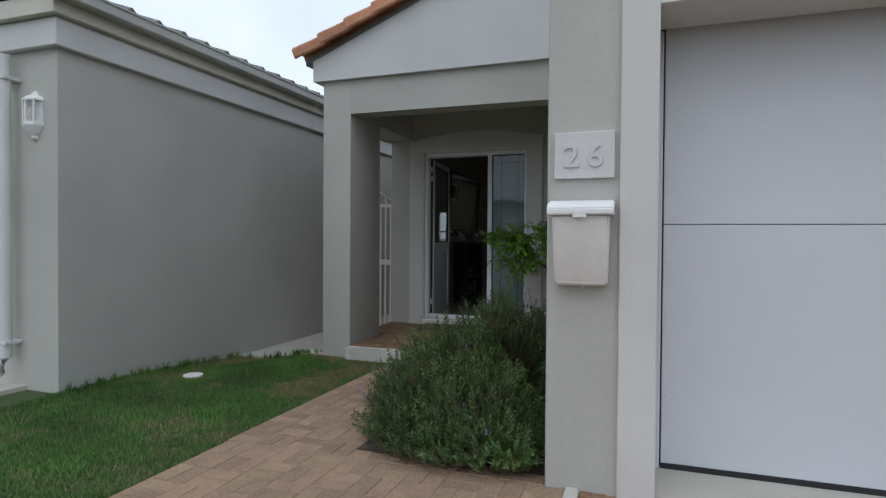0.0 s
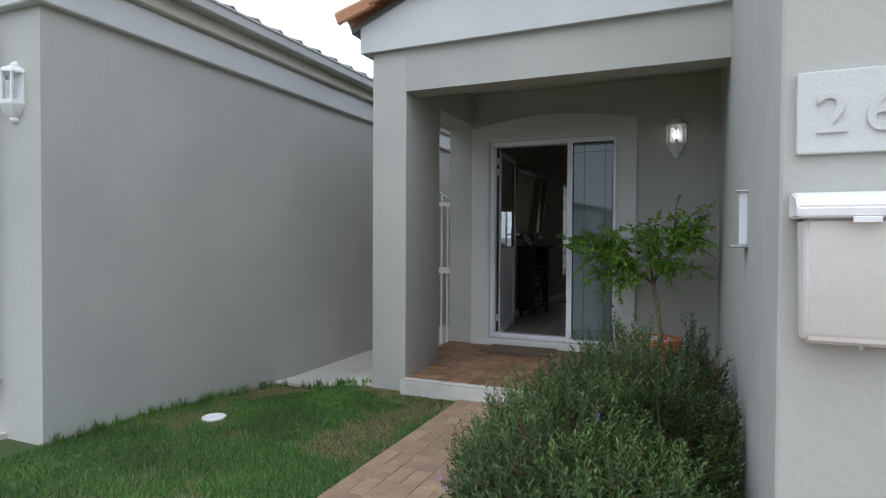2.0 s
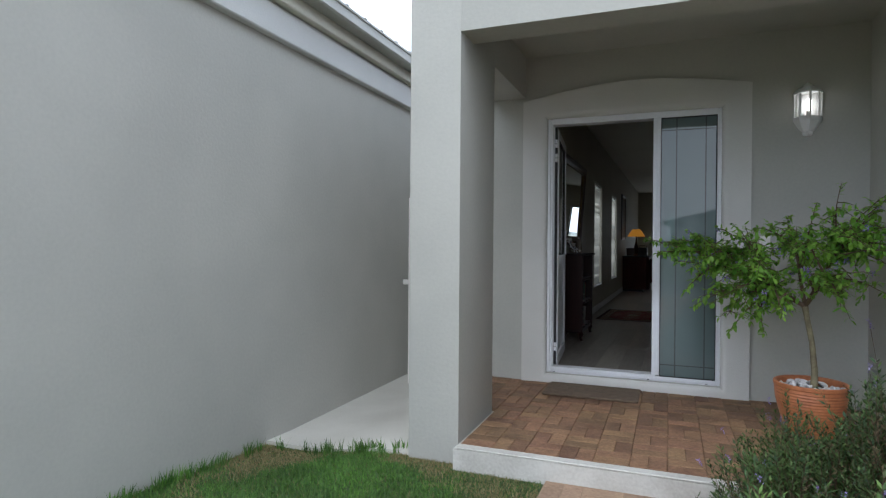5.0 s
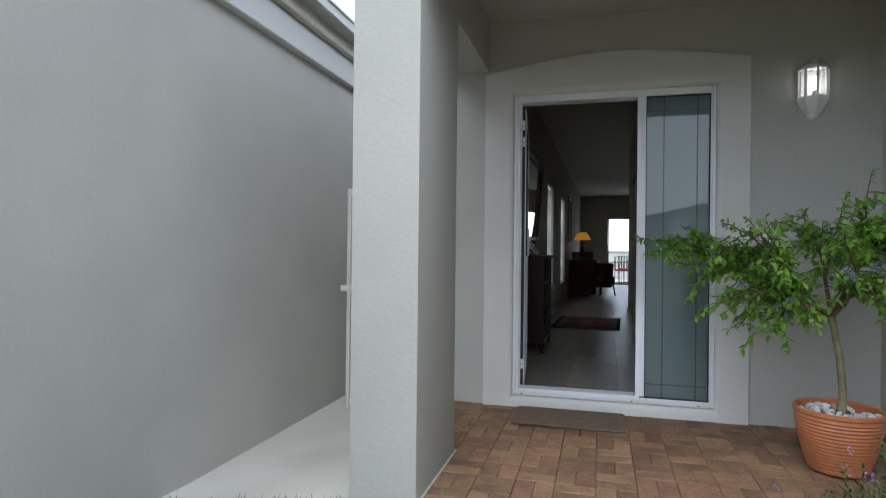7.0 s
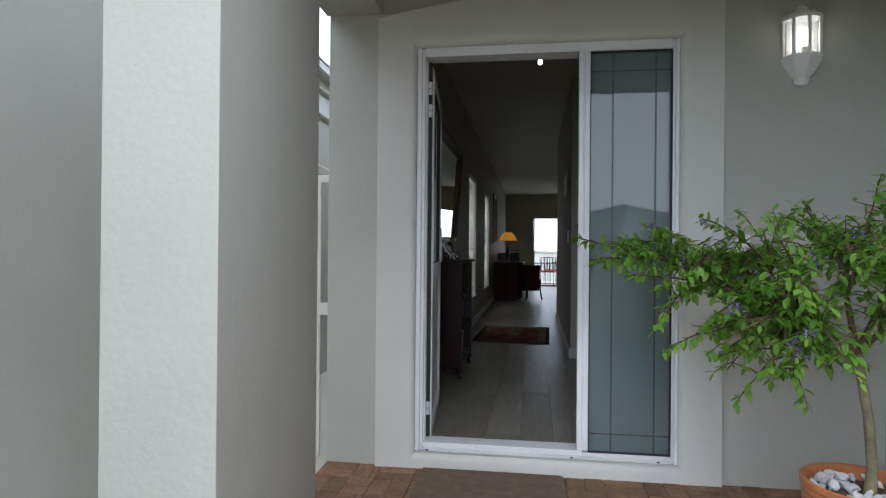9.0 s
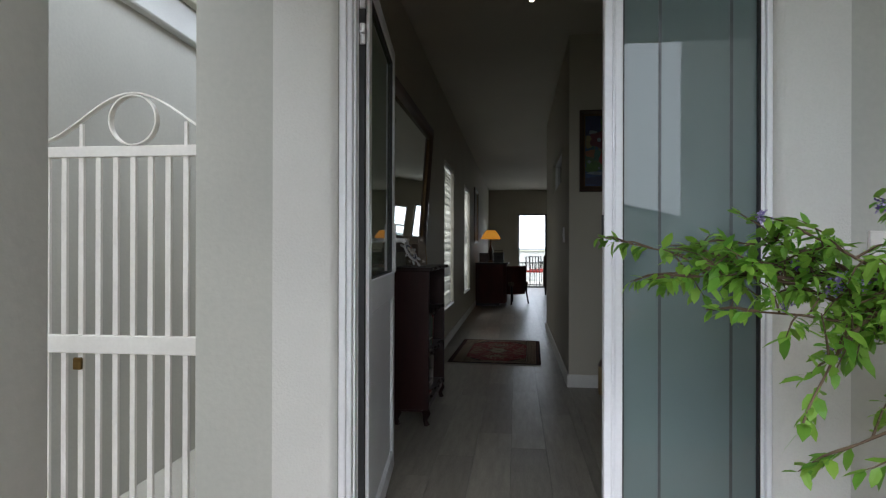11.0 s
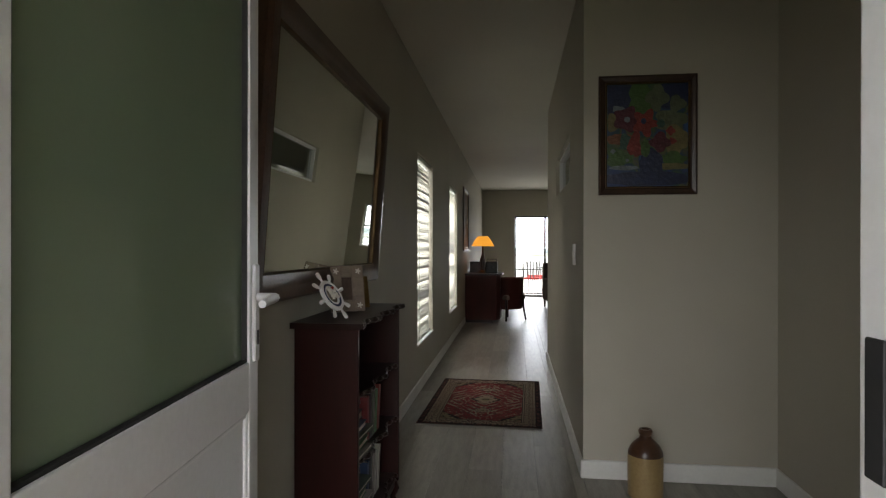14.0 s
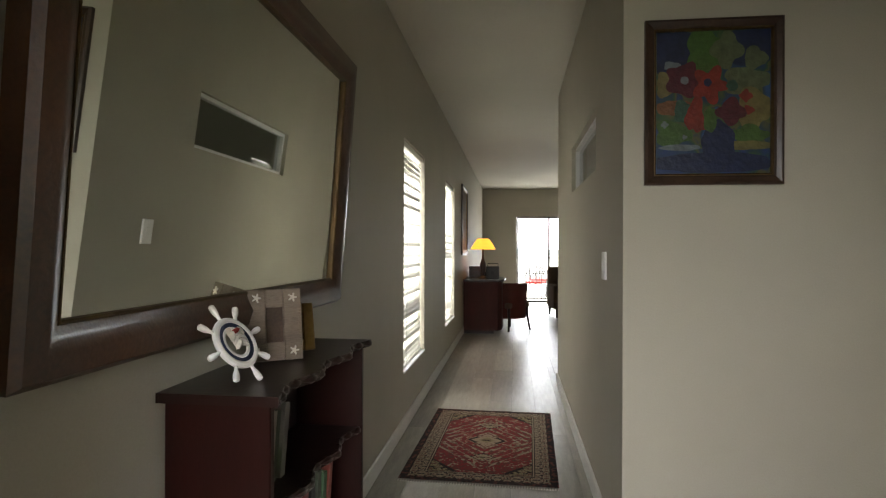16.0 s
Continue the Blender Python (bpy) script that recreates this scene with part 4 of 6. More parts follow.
part("backboard", boxm(-mw / 2 + 0.01, mw / 2 - 0.01, 0.009, 0.029, -mh / 2 + 0.01, mh / 2 - 0.01), M_BLACKFRAME, mirror)


# ---------------------------------------------------------------- bookcase and what stands on it
def wavy(x0, depth, y0, y1, amp, n=36):
    """A shelf front with three scallops."""
    pts = [(x0, y0), (x0, y1)]
    for k in range(n + 1):
        u = k / n
        pts.append((x0 + depth - amp * (0.5 - 0.5 * math.cos(6.28319 * 3 * u)) ** 0.8, y1 + (y0 - y1) * u))
    return pts


def carved_edge(x0, depth, y0, y1, amp, z):
    """A beaded moulding that follows the scalloped front of a shelf."""
    pts = wavy(x0, depth, y0, y1, amp, 90)[2:]
    return tube(bmesh.new(), [(x - 0.004, y, z) for x, y in pts], [0.009 + 0.004 * math.sin(0.9 * k) for k in range(len(pts))], 7)


def bookcase():
    d = thing("bookcase", "dark red mahogany bookcase with scalloped shelf fronts", "bookcase")
    x0, x1, y0, y1 = -0.152, 0.09, 1.722, 2.50
    part("top", prism(bmesh.new(), wavy(-0.166, 0.278, 1.712, 2.516, 0.030), "z", 0.950, 0.972), M_DARKTOP, d, "near-black varnished scalloped top")
    part("carved_edge", carved_edge(-0.166, 0.278, 1.716, 2.512, 0.030, 0.961), M_DARKTOP, d, smooth=True)
    part("side_panel", boxm(x0, x1, y0, y0 + 0.022, 0.10, 0.95, bevel=0.003), M_MAHOGANY, d)
    part("side_panel", boxm(x0, x1, y1 - 0.022, y1, 0.10, 0.95, bevel=0.003), M_MAHOGANY, d)
    part("back_panel", boxm(x0, x0 + 0.01, y0 + 0.022, y1 - 0.022, 0.10, 0.946), M_MAHOGANY, d)
    for z in (0.12, 0.40, 0.66):
        part("shelf", prism(bmesh.new(), wavy(x0 + 0.01, 0.225, y0 + 0.022, y1 - 0.022, 0.028), "z", z, z + 0.02), M_DARKTOP, d)
        part("carved_edge", carved_edge(x0 + 0.01, 0.225, y0 + 0.024, y1 - 0.024, 0.028, z + 0.010), M_DARKTOP, d, smooth=True)
    part("plinth", boxm(x0 + 0.01, x1 - 0.012, y0 + 0.022, y1 - 0.022, 0.085, 0.12), M_MAHOGANY, d)
    for y in (y0 + 0.035, y1 - 0.035):
        for x in (x0 + 0.03, x1 - 0.03):
            leg = bmesh.new()
            tube(leg, [(x, y, 0.10), (x + 0.012, y, 0.07), (x + 0.004, y, 0.03), (x + 0.014, y, 0.0)], [0.026, 0.026, 0.014, 0.018], 10)
            part("leg", leg, M_MAHOGANY, d, smooth=True)
    return d


bookcase()
BOOKS = [(0.45, 0.43, 0.4), (0.05, 0.05, 0.06), (0.03, 0.03, 0.035), (0.30, 0.05, 0.04), (0.6, 0.58, 0.5), (0.12, 0.16, 0.12), (0.32, 0.30, 0.27), (0.3, 0.05, 0.05), (0.05, 0.09, 0.2), (0.1, 0.25, 0.12)]
M_BOOKS = [mat("book_cover", tuple(0.65 * v for v in c), tuple(0.5 * v for v in c), 0.55, 10, 0.05) for c in BOOKS]
M_PAPER = mat("paper_edge", (0.62, 0.58, 0.5), (0.52, 0.48, 0.4), 0.9, 30, 0.2, stretch=(1, 30, 1))


def book(at, turn, tilt, w, dep, h, m):
    """A closed book standing, spine to +x."""
    d = thing("book", "closed book standing on the bookcase shelf", "book", group="books")
    d.matrix_basis = pose(*at, tilt, 0, turn)
    cover = boxm(-dep, 0, 0, 0.003, 0, h)
    box(cover, -dep, 0, w - 0.003, w, 0, h)
    box(cover, -0.004, 0, 0.003, w - 0.003, 0, h)
    part("cover", cover, m, d)
    part("pages", boxm(-dep + 0.006, -0.0045, 0.0032, w - 0.0032, 0.004, h - 0.004), M_PAPER, d)


y = 1.748
for i, (w, h, tilt) in enumerate([(0.028, 0.215, 0), (0.05, 0.20, 0), (0.03, 0.195, -6), (0.022, 0.205, -9), (0.035, 0.21, -10), (0.02, 0.2, -12), (0.03, 0.215, -12)]):
    book((-0.006 - 0.004 * (i % 3), y, 0.681), 0, tilt, w, 0.125, 0.9 * h, M_BOOKS[i % 10])
    y += w + 0.004 + (0.02 if i == 1 else 0.006)
for z0, y0, n in ((0.421, 1.750, 6), (0.141, 1.750, 7)):
    zz = z0
    for i in range(n):
        w = 0.014 + 0.010 * ((i * 7) % 3)
        d = thing("book", "book lying flat in a pile on the shelf", "book", group="books")
        d.matrix_basis = pose(0.055 - 0.012 * (i % 3), y0 + 0.04 + 0.03 * (i % 2), zz, 0, 0, 3 * (i % 3) - 3)
        cov = boxm(-0.17, 0.0, 0, 0.24, 0, 0.0025)
        box(cov, -0.17, 0.0, 0, 0.24, w - 0.0025, w)
        part("cover", cov, M_BOOKS[(i * 3 + n) % 10], d)
        part("pages", boxm(-0.166, -0.004, 0.004, 0.236, 0.0026, w - 0.0026), M_PAPER, d)
        zz += w + 0.0006
    for i in range(5):
        book((0.035, y0 + 0.33 + i * 0.045, z0), 0, -3 * i, 0.03, 0.14, 0.19 + 0.01 * (i % 3), M_BOOKS[(i * 4 + n + 1) % 10])


def ships_wheel():
    d = thing("ships_wheel_ornament", "white and navy ship's wheel ornament with shells", "ornament")
    d.matrix_basis = Matrix.Translation((-0.045, 1.835, 1.064)) @ Matrix.Rotation(radians(-12), 4, "Z") @ Matrix.Rotation(radians(58), 4, "Y") @ Matrix.Scale(0.8, 4)

    def torus(R, r, z=0.0, flat=1.0):
        bm = bmesh.new()
        rings = []
        for k in range(36):
            a = 6.28319 * k / 36
            rings.append([bm.verts.new(((R + r * math.cos(6.28319 * j / 8)) * math.cos(a), (R + r * math.cos(6.28319 * j / 8)) * math.sin(a), z + flat * r * math.sin(6.28319 * j / 8))) for j in range(8)])
        for k in range(36):
            a, b = rings[k], rings[(k + 1) % 36]
            for j in range(8):
                bm.faces.new((a[j], a[(j + 1) % 8], b[(j + 1) % 8], b[j]))
        bmesh.ops.recalc_face_normals(bm, faces=bm.faces[:])
        return bm
    part("rim", torus(0.072, 0.011, 0, 0.9), M_PLASTIC_LID, d, "white rim", True)
    part("inner_ring", torus(0.058, 0.008, 0.002, 0.8), M_NAVY, d, "navy blue ring", True)
    part("inlay", torus(0.046, 0.006, 0.002, 0.8), M_PLASTIC_LID, d, smooth=True)
    for k in range(8):
        a = 6.28319 * (k + 0.28) / 8
        bm = bmesh.new()
        c, s = math.cos(a), math.sin(a)
        tube(bm, [(r * c, r * s, 0) for r in (0.08, 0.095, 0.105, 0.118, 0.128, 0.132)], [0.005, 0.006, 0.009, 0.010, 0.009, 0.004], 10)
        part("handle", bm, M_PLASTIC_LID, d, smooth=True)
    for i in range(9):
        bm = bmesh.new()
        bmesh.ops.create_icosphere(bm, subdivisions=1, radius=0.013, matrix=pose(-0.03 + 0.014 * (i % 4), -0.02 + 0.012 * (i // 2), 0.012 + 0.004 * (i % 2), 30 * i, 20 * i, 0) @ Matrix.Diagonal((1.5, 0.8, 0.7, 1)))
        part("shell", bm, M_RED if i == 4 else M_SHELL, d, "red sea shell" if i == 4 else "", True)


ships_wheel()


def photo_frame(at, turn, w, h, material, label, lean=12, shells=False):
    d = thing("photo_frame", label, "photo frame")
    d.matrix_basis = pose(*at, 0, 0, turn) @ pose(0, 0, 0, -lean, 0, 0)
    fw = 0.34 * w
    for x0, x1, z0, z1 in ((-w / 2, -w / 2 + fw, 0, h), (w / 2 - fw, w / 2, 0, h), (-w / 2 + fw, w / 2 - fw, h - fw, h), (-w / 2 + fw, w / 2 - fw, 0, fw)):
        part("frame_side", boxm(x0, x1, -0.018, 0, z0, z1, bevel=0.003), material, d)
    part("picture", boxm(-w / 2 + 0.01, w / 2 - 0.01, 0.0005, 0.006, 0.01, h - 0.01), M_FABRIC, d)
    if shells:
        for x, z in ((-w / 2 + fw / 2, fw / 2), (w / 2 - fw / 2, fw / 2), (-w / 2 + fw / 2, h - fw / 2), (w / 2 - fw / 2, h - fw / 2)):
            bm = bmesh.new()
            for k in range(5):
                a = 6.28319 * k / 5
                tube(bm, [(x, -0.021, z), (x + 0.013 * math.cos(a), -0.021, z + 0.013 * math.sin(a))], [0.004, 0.002], 6)
            part("starfish", bm, M_SHELL, d, "small pale starfish")
    part("strut", boxm(-0.01, 0.01, 0.007, 0.03, 0.0, h * 0.6), material, d)
    return d


photo_frame((-0.055, 2.09, 0.973), 34, 0.15, 0.20, M_DRIFT, "driftwood photo frame with starfish corners", 12, True)
photo_frame((-0.05, 2.25, 0.973), 40, 0.10, 0.145, M_GILT, "small gilt photo frame behind the driftwood one", 12)

# ---------------------------------------------------------------- painting, jug, rug
paint = thing("painting", "painting of red flowers in a blue vase, dark frame", "painting")
paint.matrix_basis = pose(1.363, 2.8985, 1.858)
part("frame", framed(bmesh.new(), 0.51, 0.64, 0.04, [(0.0, 0.0), (0.0, -0.02), (0.01, -0.026), (0.028, -0.02), (0.036, -0.014)]), M_PAINTFRAME, paint)
part("slip", framed(bmesh.new(), 0.44, 0.57, 0.01, [(0.0, 0.0), (0.0, -0.015), (0.004, -0.016), (0.008, -0.012), (0.01, -0.004)]), M_SLIP, paint, "thin gilt slip")


def canvas_mat():
    m = bpy.data.materials.new("oil_paint")
    m.use_nodes = True
    n, l = m.node_tree.nodes, m.node_tree.links
    p = n["Principled BSDF"]
    tc, no, ra = n.new("ShaderNodeTexCoord"), n.new("ShaderNodeTexNoise"), n.new("ShaderNodeValToRGB")
    no.inputs["Scale"].default_value, no.inputs["Detail"].default_value, no.inputs["Distortion"].default_value = 7.5, 2.5, 0.8
    ra.color_ramp.elements[0].position, ra.color_ramp.elements[0].color = 0.34, (0.012, 0.03, 0.12, 1)
    ra.color_ramp.elements[1].position, ra.color_ramp.elements[1].color = 0.70, (0.02, 0.07, 0.2, 1)
    for pos, c in ((0.46, (0.012, 0.04, 0.06, 1)), (0.52, (0.03, 0.07, 0.03, 1)), (0.58, (0.08, 0.08, 0.03, 1)), (0.62, (0.015, 0.035, 0.07, 1))):
        e = ra.color_ramp.elements.new(pos)
        e.color = c
    l.new(tc.outputs["Object"], no.inputs["Vector"])
    l.new(no.outputs["Fac"], ra.inputs[0])
    l.new(ra.outputs[0], p.inputs["Base Color"])
    p.inputs["Roughness"].default_value = 0.4
    b = n.new("ShaderNodeBump")
    b.inputs["Strength"].default_value = 0.2
    l.new(no.outputs["Fac"], b.inputs["Height"])
    l.new(b.outputs[0], p.inputs["Normal"])
    return m


part("canvas", boxm(-0.212, 0.212, -0.006, 0.0, -0.277, 0.277), canvas_mat(), paint)
PAINTS = [mat("oil_colour", c, tuple(v * 0.5 for v in c), 0.45, 22, 0.25, 60, edge=(0.3, 0.7)) for c in ((0.22, 0.022, 0.012), (0.085, 0.008, 0.018), (0.055, 0.12, 0.022), (0.010, 0.018, 0.065), (0.17, 0.14, 0.05), (0.19, 0.07, 0.025), (0.16, 0.19, 0.21), (0.03, 0.09, 0.06), (0.10, 0.12, 0.06))]
LAYER = iter(range(1, 100))


def dab(x, z, r, k, lobes=0, sx=1.0, sz=1.0, deep=0.16, turn=0.0):
    """One patch of paint with a lobed, uneven edge, laid over those before it."""
    bm = bmesh.new()
    n, y = 36, -0.0061 - 0.00022 * next(LAYER)
    vs = []
    for i in range(n):
        a = 6.28319 * i / n
        q = r * (1 + deep * math.cos(lobes * a + turn) + 0.22 * noise.noise((2 * math.cos(a) + 9 * x, 2 * math.sin(a) + 9 * z, k)))
        vs.append(bm.verts.new((max(-0.209, min(0.209, x + sx * q * math.cos(a))), y, max(-0.274, min(0.274, z + sz * q * math.sin(a))))))
    mid = bm.verts.new((x, y, z))
    for i in range(n):
        bm.faces.new((mid, vs[(i + 1) % n], vs[i]))
    part("brushed_shape", bm, PAINTS[k], paint)


# ground colours, foliage, flowers, vase and table, back to front
dab(-0.15, 0.20, 0.10, 3, 0, 0.8, 1.0)
dab(0.14, 0.22, 0.09, 3, 0, 1.0, 0.8)
dab(-0.02, 0.20, 0.085, 2, 3, 1.0, 0.95)
dab(0.05, 0.20, 0.06, 8, 4, 0.9, 1.1)
dab(0.155, 0.165, 0.042, 8, 3)
dab(0.12, 0.08, 0.075, 8, 3, 1.1, 0.7)
dab(-0.175, 0.07, 0.04, 4, 3, 0.9, 1.2)
dab(-0.14, -0.02, 0.06, 5, 2, 1.1, 0.55)
dab(-0.10, -0.035, 0.05, 7, 3, 1.0, 0.8)
dab(-0.15, -0.12, 0.07, 2, 3, 1.0, 0.7)
dab(0.15, -0.03, 0.08, 4, 3, 0.8, 1.0)
dab(0.13, -0.13, 0.06, 2, 4, 1.2, 0.6)
dab(0.12, -0.17, 0.07, 4, 2, 1.3, 0.3)
dab(-0.12, -0.175, 0.05, 6, 2, 1.3, 0.3)
dab(0.0, -0.235, 0.13, 3, 2, 1.8, 0.33, 0.05)
dab(-0.155, 0.145, 0.026, 6, 3, 1.2, 0.6)
dab(-0.105, 0.085, 0.062, 1, 5, 1.1, 1.0, 0.2)
dab(-0.105, 0.085, 0.013, 6)
dab(-0.01, 0.065, 0.058, 0, 5, 1.0, 1.1, 0.26, 0.6)
dab(-0.02, 0.075, 0.013, 3)
dab(0.07, 0.06, 0.018, 7)
dab(0.12, 0.02, 0.022, 0, 4)
dab(0.13, -0.035, 0.018, 0, 3)
dab(0.02, -0.155, 0.062, 3, 2, 0.95, 1.35, 0.05)
dab(-0.065, -0.055, 0.055, 0, 3, 0.7, 1.2, 0.2, 2.0)
dab(-0.01, -0.07, 0.042, 2, 2, 0.5, 1.35)
dab(0.065, -0.04, 0.05, 1, 4, 1.0, 0.95)
dab(-0.105, -0.135, 0.009, 6, 3)
dab(-0.18, -0.085, 0.013, 6, 4)

jug = thing("stoneware_jug", "two-tone brown and tan stoneware jug on the floor", "jug", (1.315, 2.70, 0.0))
jug.matrix_basis = jug.matrix_basis @ Matrix.Diagonal((0.92, 0.92, 0.9, 1))
part("body", lathe(bmesh.new(), [(0, 0), (0.088, 0), (0.093, 0.006), (0.094, 0.22), (0.093, 0.235)], 40), M_STONEWARE, jug, "tan glazed lower body", True)
part("shoulder", lathe(bmesh.new(), [(0.0935, 0.235), (0.092, 0.25), (0.075, 0.285), (0.045, 0.315), (0.034, 0.325), (0.03, 0.34), (0.036, 0.35), (0.038, 0.365), (0.032, 0.375), (0.022, 0.375), (0.02, 0.34), (0, 0.34)], 40), M_STONEWARE_DARK, jug, "dark brown glazed shoulder and neck", True)


def rug_mat():
    """A woven medallion rug: dark border bands, red field, cream diamonds."""
    m = bpy.data.materials.new("woven_wool")
    m.use_nodes = True
    n, l = m.node_tree.nodes, m.node_tree.links
    p = n["Principled BSDF"]
    tc, sep = n.new("ShaderNodeTexCoord"), n.new("ShaderNodeSeparateXYZ")
    l.new(tc.outputs["Object"], sep.inputs[0])

    def math_(op, a, b=None, c=None):
        q = n.new("ShaderNodeMath")
        q.operation = op
        for i, v in enumerate((a, b, c)):
            if v is None:
                continue
            if isinstance(v, (int, float)):
                q.inputs[i].default_value = v
            else:
                l.new(v, q.inputs[i])
        return q.outputs[0]
    wn_ = n.new("ShaderNodeTexNoise")
    wn_.inputs["Scale"].default_value, wn_.inputs["Detail"].default_value = 14, 2
    l.new(tc.outputs["Object"], wn_.inputs["Vector"])
    ax, ay = math_("ABSOLUTE", sep.outputs[0]), math_("ABSOLUTE", sep.outputs[1])
    edge = math_("MINIMUM", math_("SUBTRACT", 0.45, ax), math_("SUBTRACT", 0.75, ay))
    step = math_("MULTIPLY", math_("PINGPONG", math_("ADD", ax, ay), 0.022), 1.2)
    dia = math_("ADD", math_("ADD", math_("MULTIPLY", ax, 1.25), ay), step)
    pend = math_("ADD", math_("ADD", math_("MULTIPLY", ax, 0.9), math_("ABSOLUTE", math_("SUBTRACT", ay, 0.335))), math_("MULTIPLY", step, 0.6))
    def figure(u, v, scale):
        cmb, nt = n.new("ShaderNodeCombineXYZ"), n.new("ShaderNodeTexNoise")
        l.new(u, cmb.inputs[0]), l.new(v, cmb.inputs[1])
        nt.inputs["Scale"].default_value, nt.inputs["Detail"].default_value = scale, 1.5
        l.new(cmb.outputs[0], nt.inputs["Vector"])
        return math_("MULTIPLY", math_("SUBTRACT", nt.outputs["Fac"], 0.5), 4.5)
    wob = figure(ax, ay, 34.0)
    high, low = math_("GREATER_THAN", wob, 0.34), math_("LESS_THAN", wob, -0.30)

    def col(c):
        q = n.new("ShaderNodeRGB")
        q.outputs[0].default_value = (*c, 1)
        return q.outputs[0]

    def mix(f, a, b):
        q = n.new("ShaderNodeMixRGB")
        l.new(f, q.inputs[0]), l.new(a, q.inputs[1]), l.new(b, q.inputs[2])
        return q.outputs[0]
    red, cream, dark, rust, olive = col((0.29, 0.03, 0.032)), col((0.42, 0.33, 0.23)), col((0.035, 0.018, 0.016)), col((0.16, 0.05, 0.04)), col((0.32, 0.26, 0.15))
    field = mix(low, mix(high, red, rust), mix(math_("GREATER_THAN", wn_.outputs["Fac"], 0.5), rust, cream))
    corner = mix(low, mix(high, olive, rust), dark)
    field = mix(math_("GREATER_THAN", dia, 0.80), field, corner)
    field = mix(math_("LESS_THAN", math_("ABSOLUTE", math_("SUBTRACT", dia, 0.80)), 0.014), field, dark)
    lattice = math_("LESS_THAN", math_("PINGPONG", dia, 0.046), 0.010)
    field = mix(math_("MULTIPLY", lattice, math_("LESS_THAN", dia, 0.62)), field, mix(low, cream, rust))
    for shape, r0, r1 in ((pend, 0.07, 0.035), (dia, 0.15, 0.085)):
        field = mix(math_("LESS_THAN", shape, r0 + 0.014), field, dark)
        field = mix(math_("LESS_THAN", shape, r0), field, mix(high, cream, rust))
        field = mix(math_("LESS_THAN", shape, r1), field, mix(low, olive, dark))
    vine = figure(math_("PINGPONG", sep.outputs[0], 0.055), math_("PINGPONG", sep.outputs[1], 0.055), 42.0)
    bord = mix(math_("GREATER_THAN", math_("ABSOLUTE", vine), 0.30), cream, mix(math_("GREATER_THAN", vine, 0.0), dark, rust))
    out = mix(math_("LESS_THAN", edge, 0.148), field, dark)
    out = mix(math_("LESS_THAN", edge, 0.128), out, bord)
    out = mix(math_("LESS_THAN", edge, 0.045), out, mix(high, dark, rust))
    out = mix(math_("LESS_THAN", math_("ABSOLUTE", math_("SUBTRACT", edge, 0.138)), 0.004), out, cream)
    no = n.new("ShaderNodeTexNoise")
    no.inputs["Scale"].default_value, no.inputs["Detail"].default_value = 160, 2
    l.new(tc.outputs["Object"], no.inputs["Vector"])
    hsv, mr = n.new("ShaderNodeHueSaturation"), n.new("ShaderNodeMapRange")
    mr.inputs["To Min"].default_value, mr.inputs["To Max"].default_value = 0.55, 1.35
    l.new(no.outputs["Fac"], mr.inputs["Value"]), l.new(mr.outputs[0], hsv.inputs["Value"]), l.new(out, hsv.inputs["Color"])
    l.new(hsv.outputs[0], p.inputs["Base Color"])
    p.inputs["Roughness"].default_value = 0.95
    bp = n.new("ShaderNodeBump")
    bp.inputs["Strength"].default_value = 0.5
    l.new(no.outputs["Fac"], bp.inputs["Height"]), l.new(bp.outputs[0], p.inputs["Normal"])
    return m


rug = thing("rug", "worn red and navy wool rug with cream medallion", "rug", (0.427, 4.45, 0.0), -1.6)
rug.matrix_basis = rug.matrix_basis @ Matrix.Diagonal((0.985, 0.965, 1, 1))
rb = bmesh.new()
nx, ny = 14, 22
grid = [[rb.verts.new((-0.45 + 0.9 * i / nx, -0.75 + 1.5 * j / ny, 0.009 + 0.0015 * noise.noise((i * 0.7, j * 0.7, 0)))) for i in range(nx + 1)] for j in range(ny + 1)]
for j in range(ny):
    for i in range(nx):
        rb.faces.new((grid[j][i], grid[j][i + 1], grid[j + 1][i + 1], grid[j + 1][i]))
bmesh.ops.solidify(rb, geom=rb.faces[:], thickness=0.006)
part("body", rb, rug_mat(), rug, smooth=False)
fr = bmesh.new()
for s in (-1, 1):
    for k in range(60):
        x = -0.445 + 0.89 * k / 59
        box(fr, x - 0.003, x + 0.003, min(s * 0.75, s * 0.772), max(s * 0.75, s * 0.772), 0.001, 0.005)
tagged(part("fringe", fr, M_PAPER, rug, "short cream fringe"), kind="stuff")

# hall pendant and living room pendant
def pendant(at, label):
    x, y, z = at
    d = thing("pendant_lamp", label, "ceiling lamp", at)
    part("rose", lathe(bmesh.new(), [(0, 2.784 - z), (0.045, 2.784 - z), (0.04, 2.762 - z), (0, 2.755 - z)], 20), M_PLASTIC_LID, d)
    part("cord", lathe(bmesh.new(), [(0, 0.07), (0.004, 0.07), (0.004, 2.758 - z), (0, 2.758 - z)], 8), M_BLACKMETAL, d)
    part("socket", lathe(bmesh.new(), [(0, 0.03), (0.017, 0.03), (0.015, 0.075), (0, 0.08)], 14), M_BLACKMETAL, d)
    part("bulb", lathe(bmesh.new(), [(0, -0.022), (0.012, -0.018), (0.018, -0.004), (0.016, 0.012), (0.011, 0.03), (0, 0.03)], 18), M_BULB, d, "glowing bulb", True)


pendant((0.70, 1.50, 2.49), "bare glowing bulb hanging on a short cord")
pendant((1.66, 8.0, 2.20), "bare glowing bulb hanging in the living room")

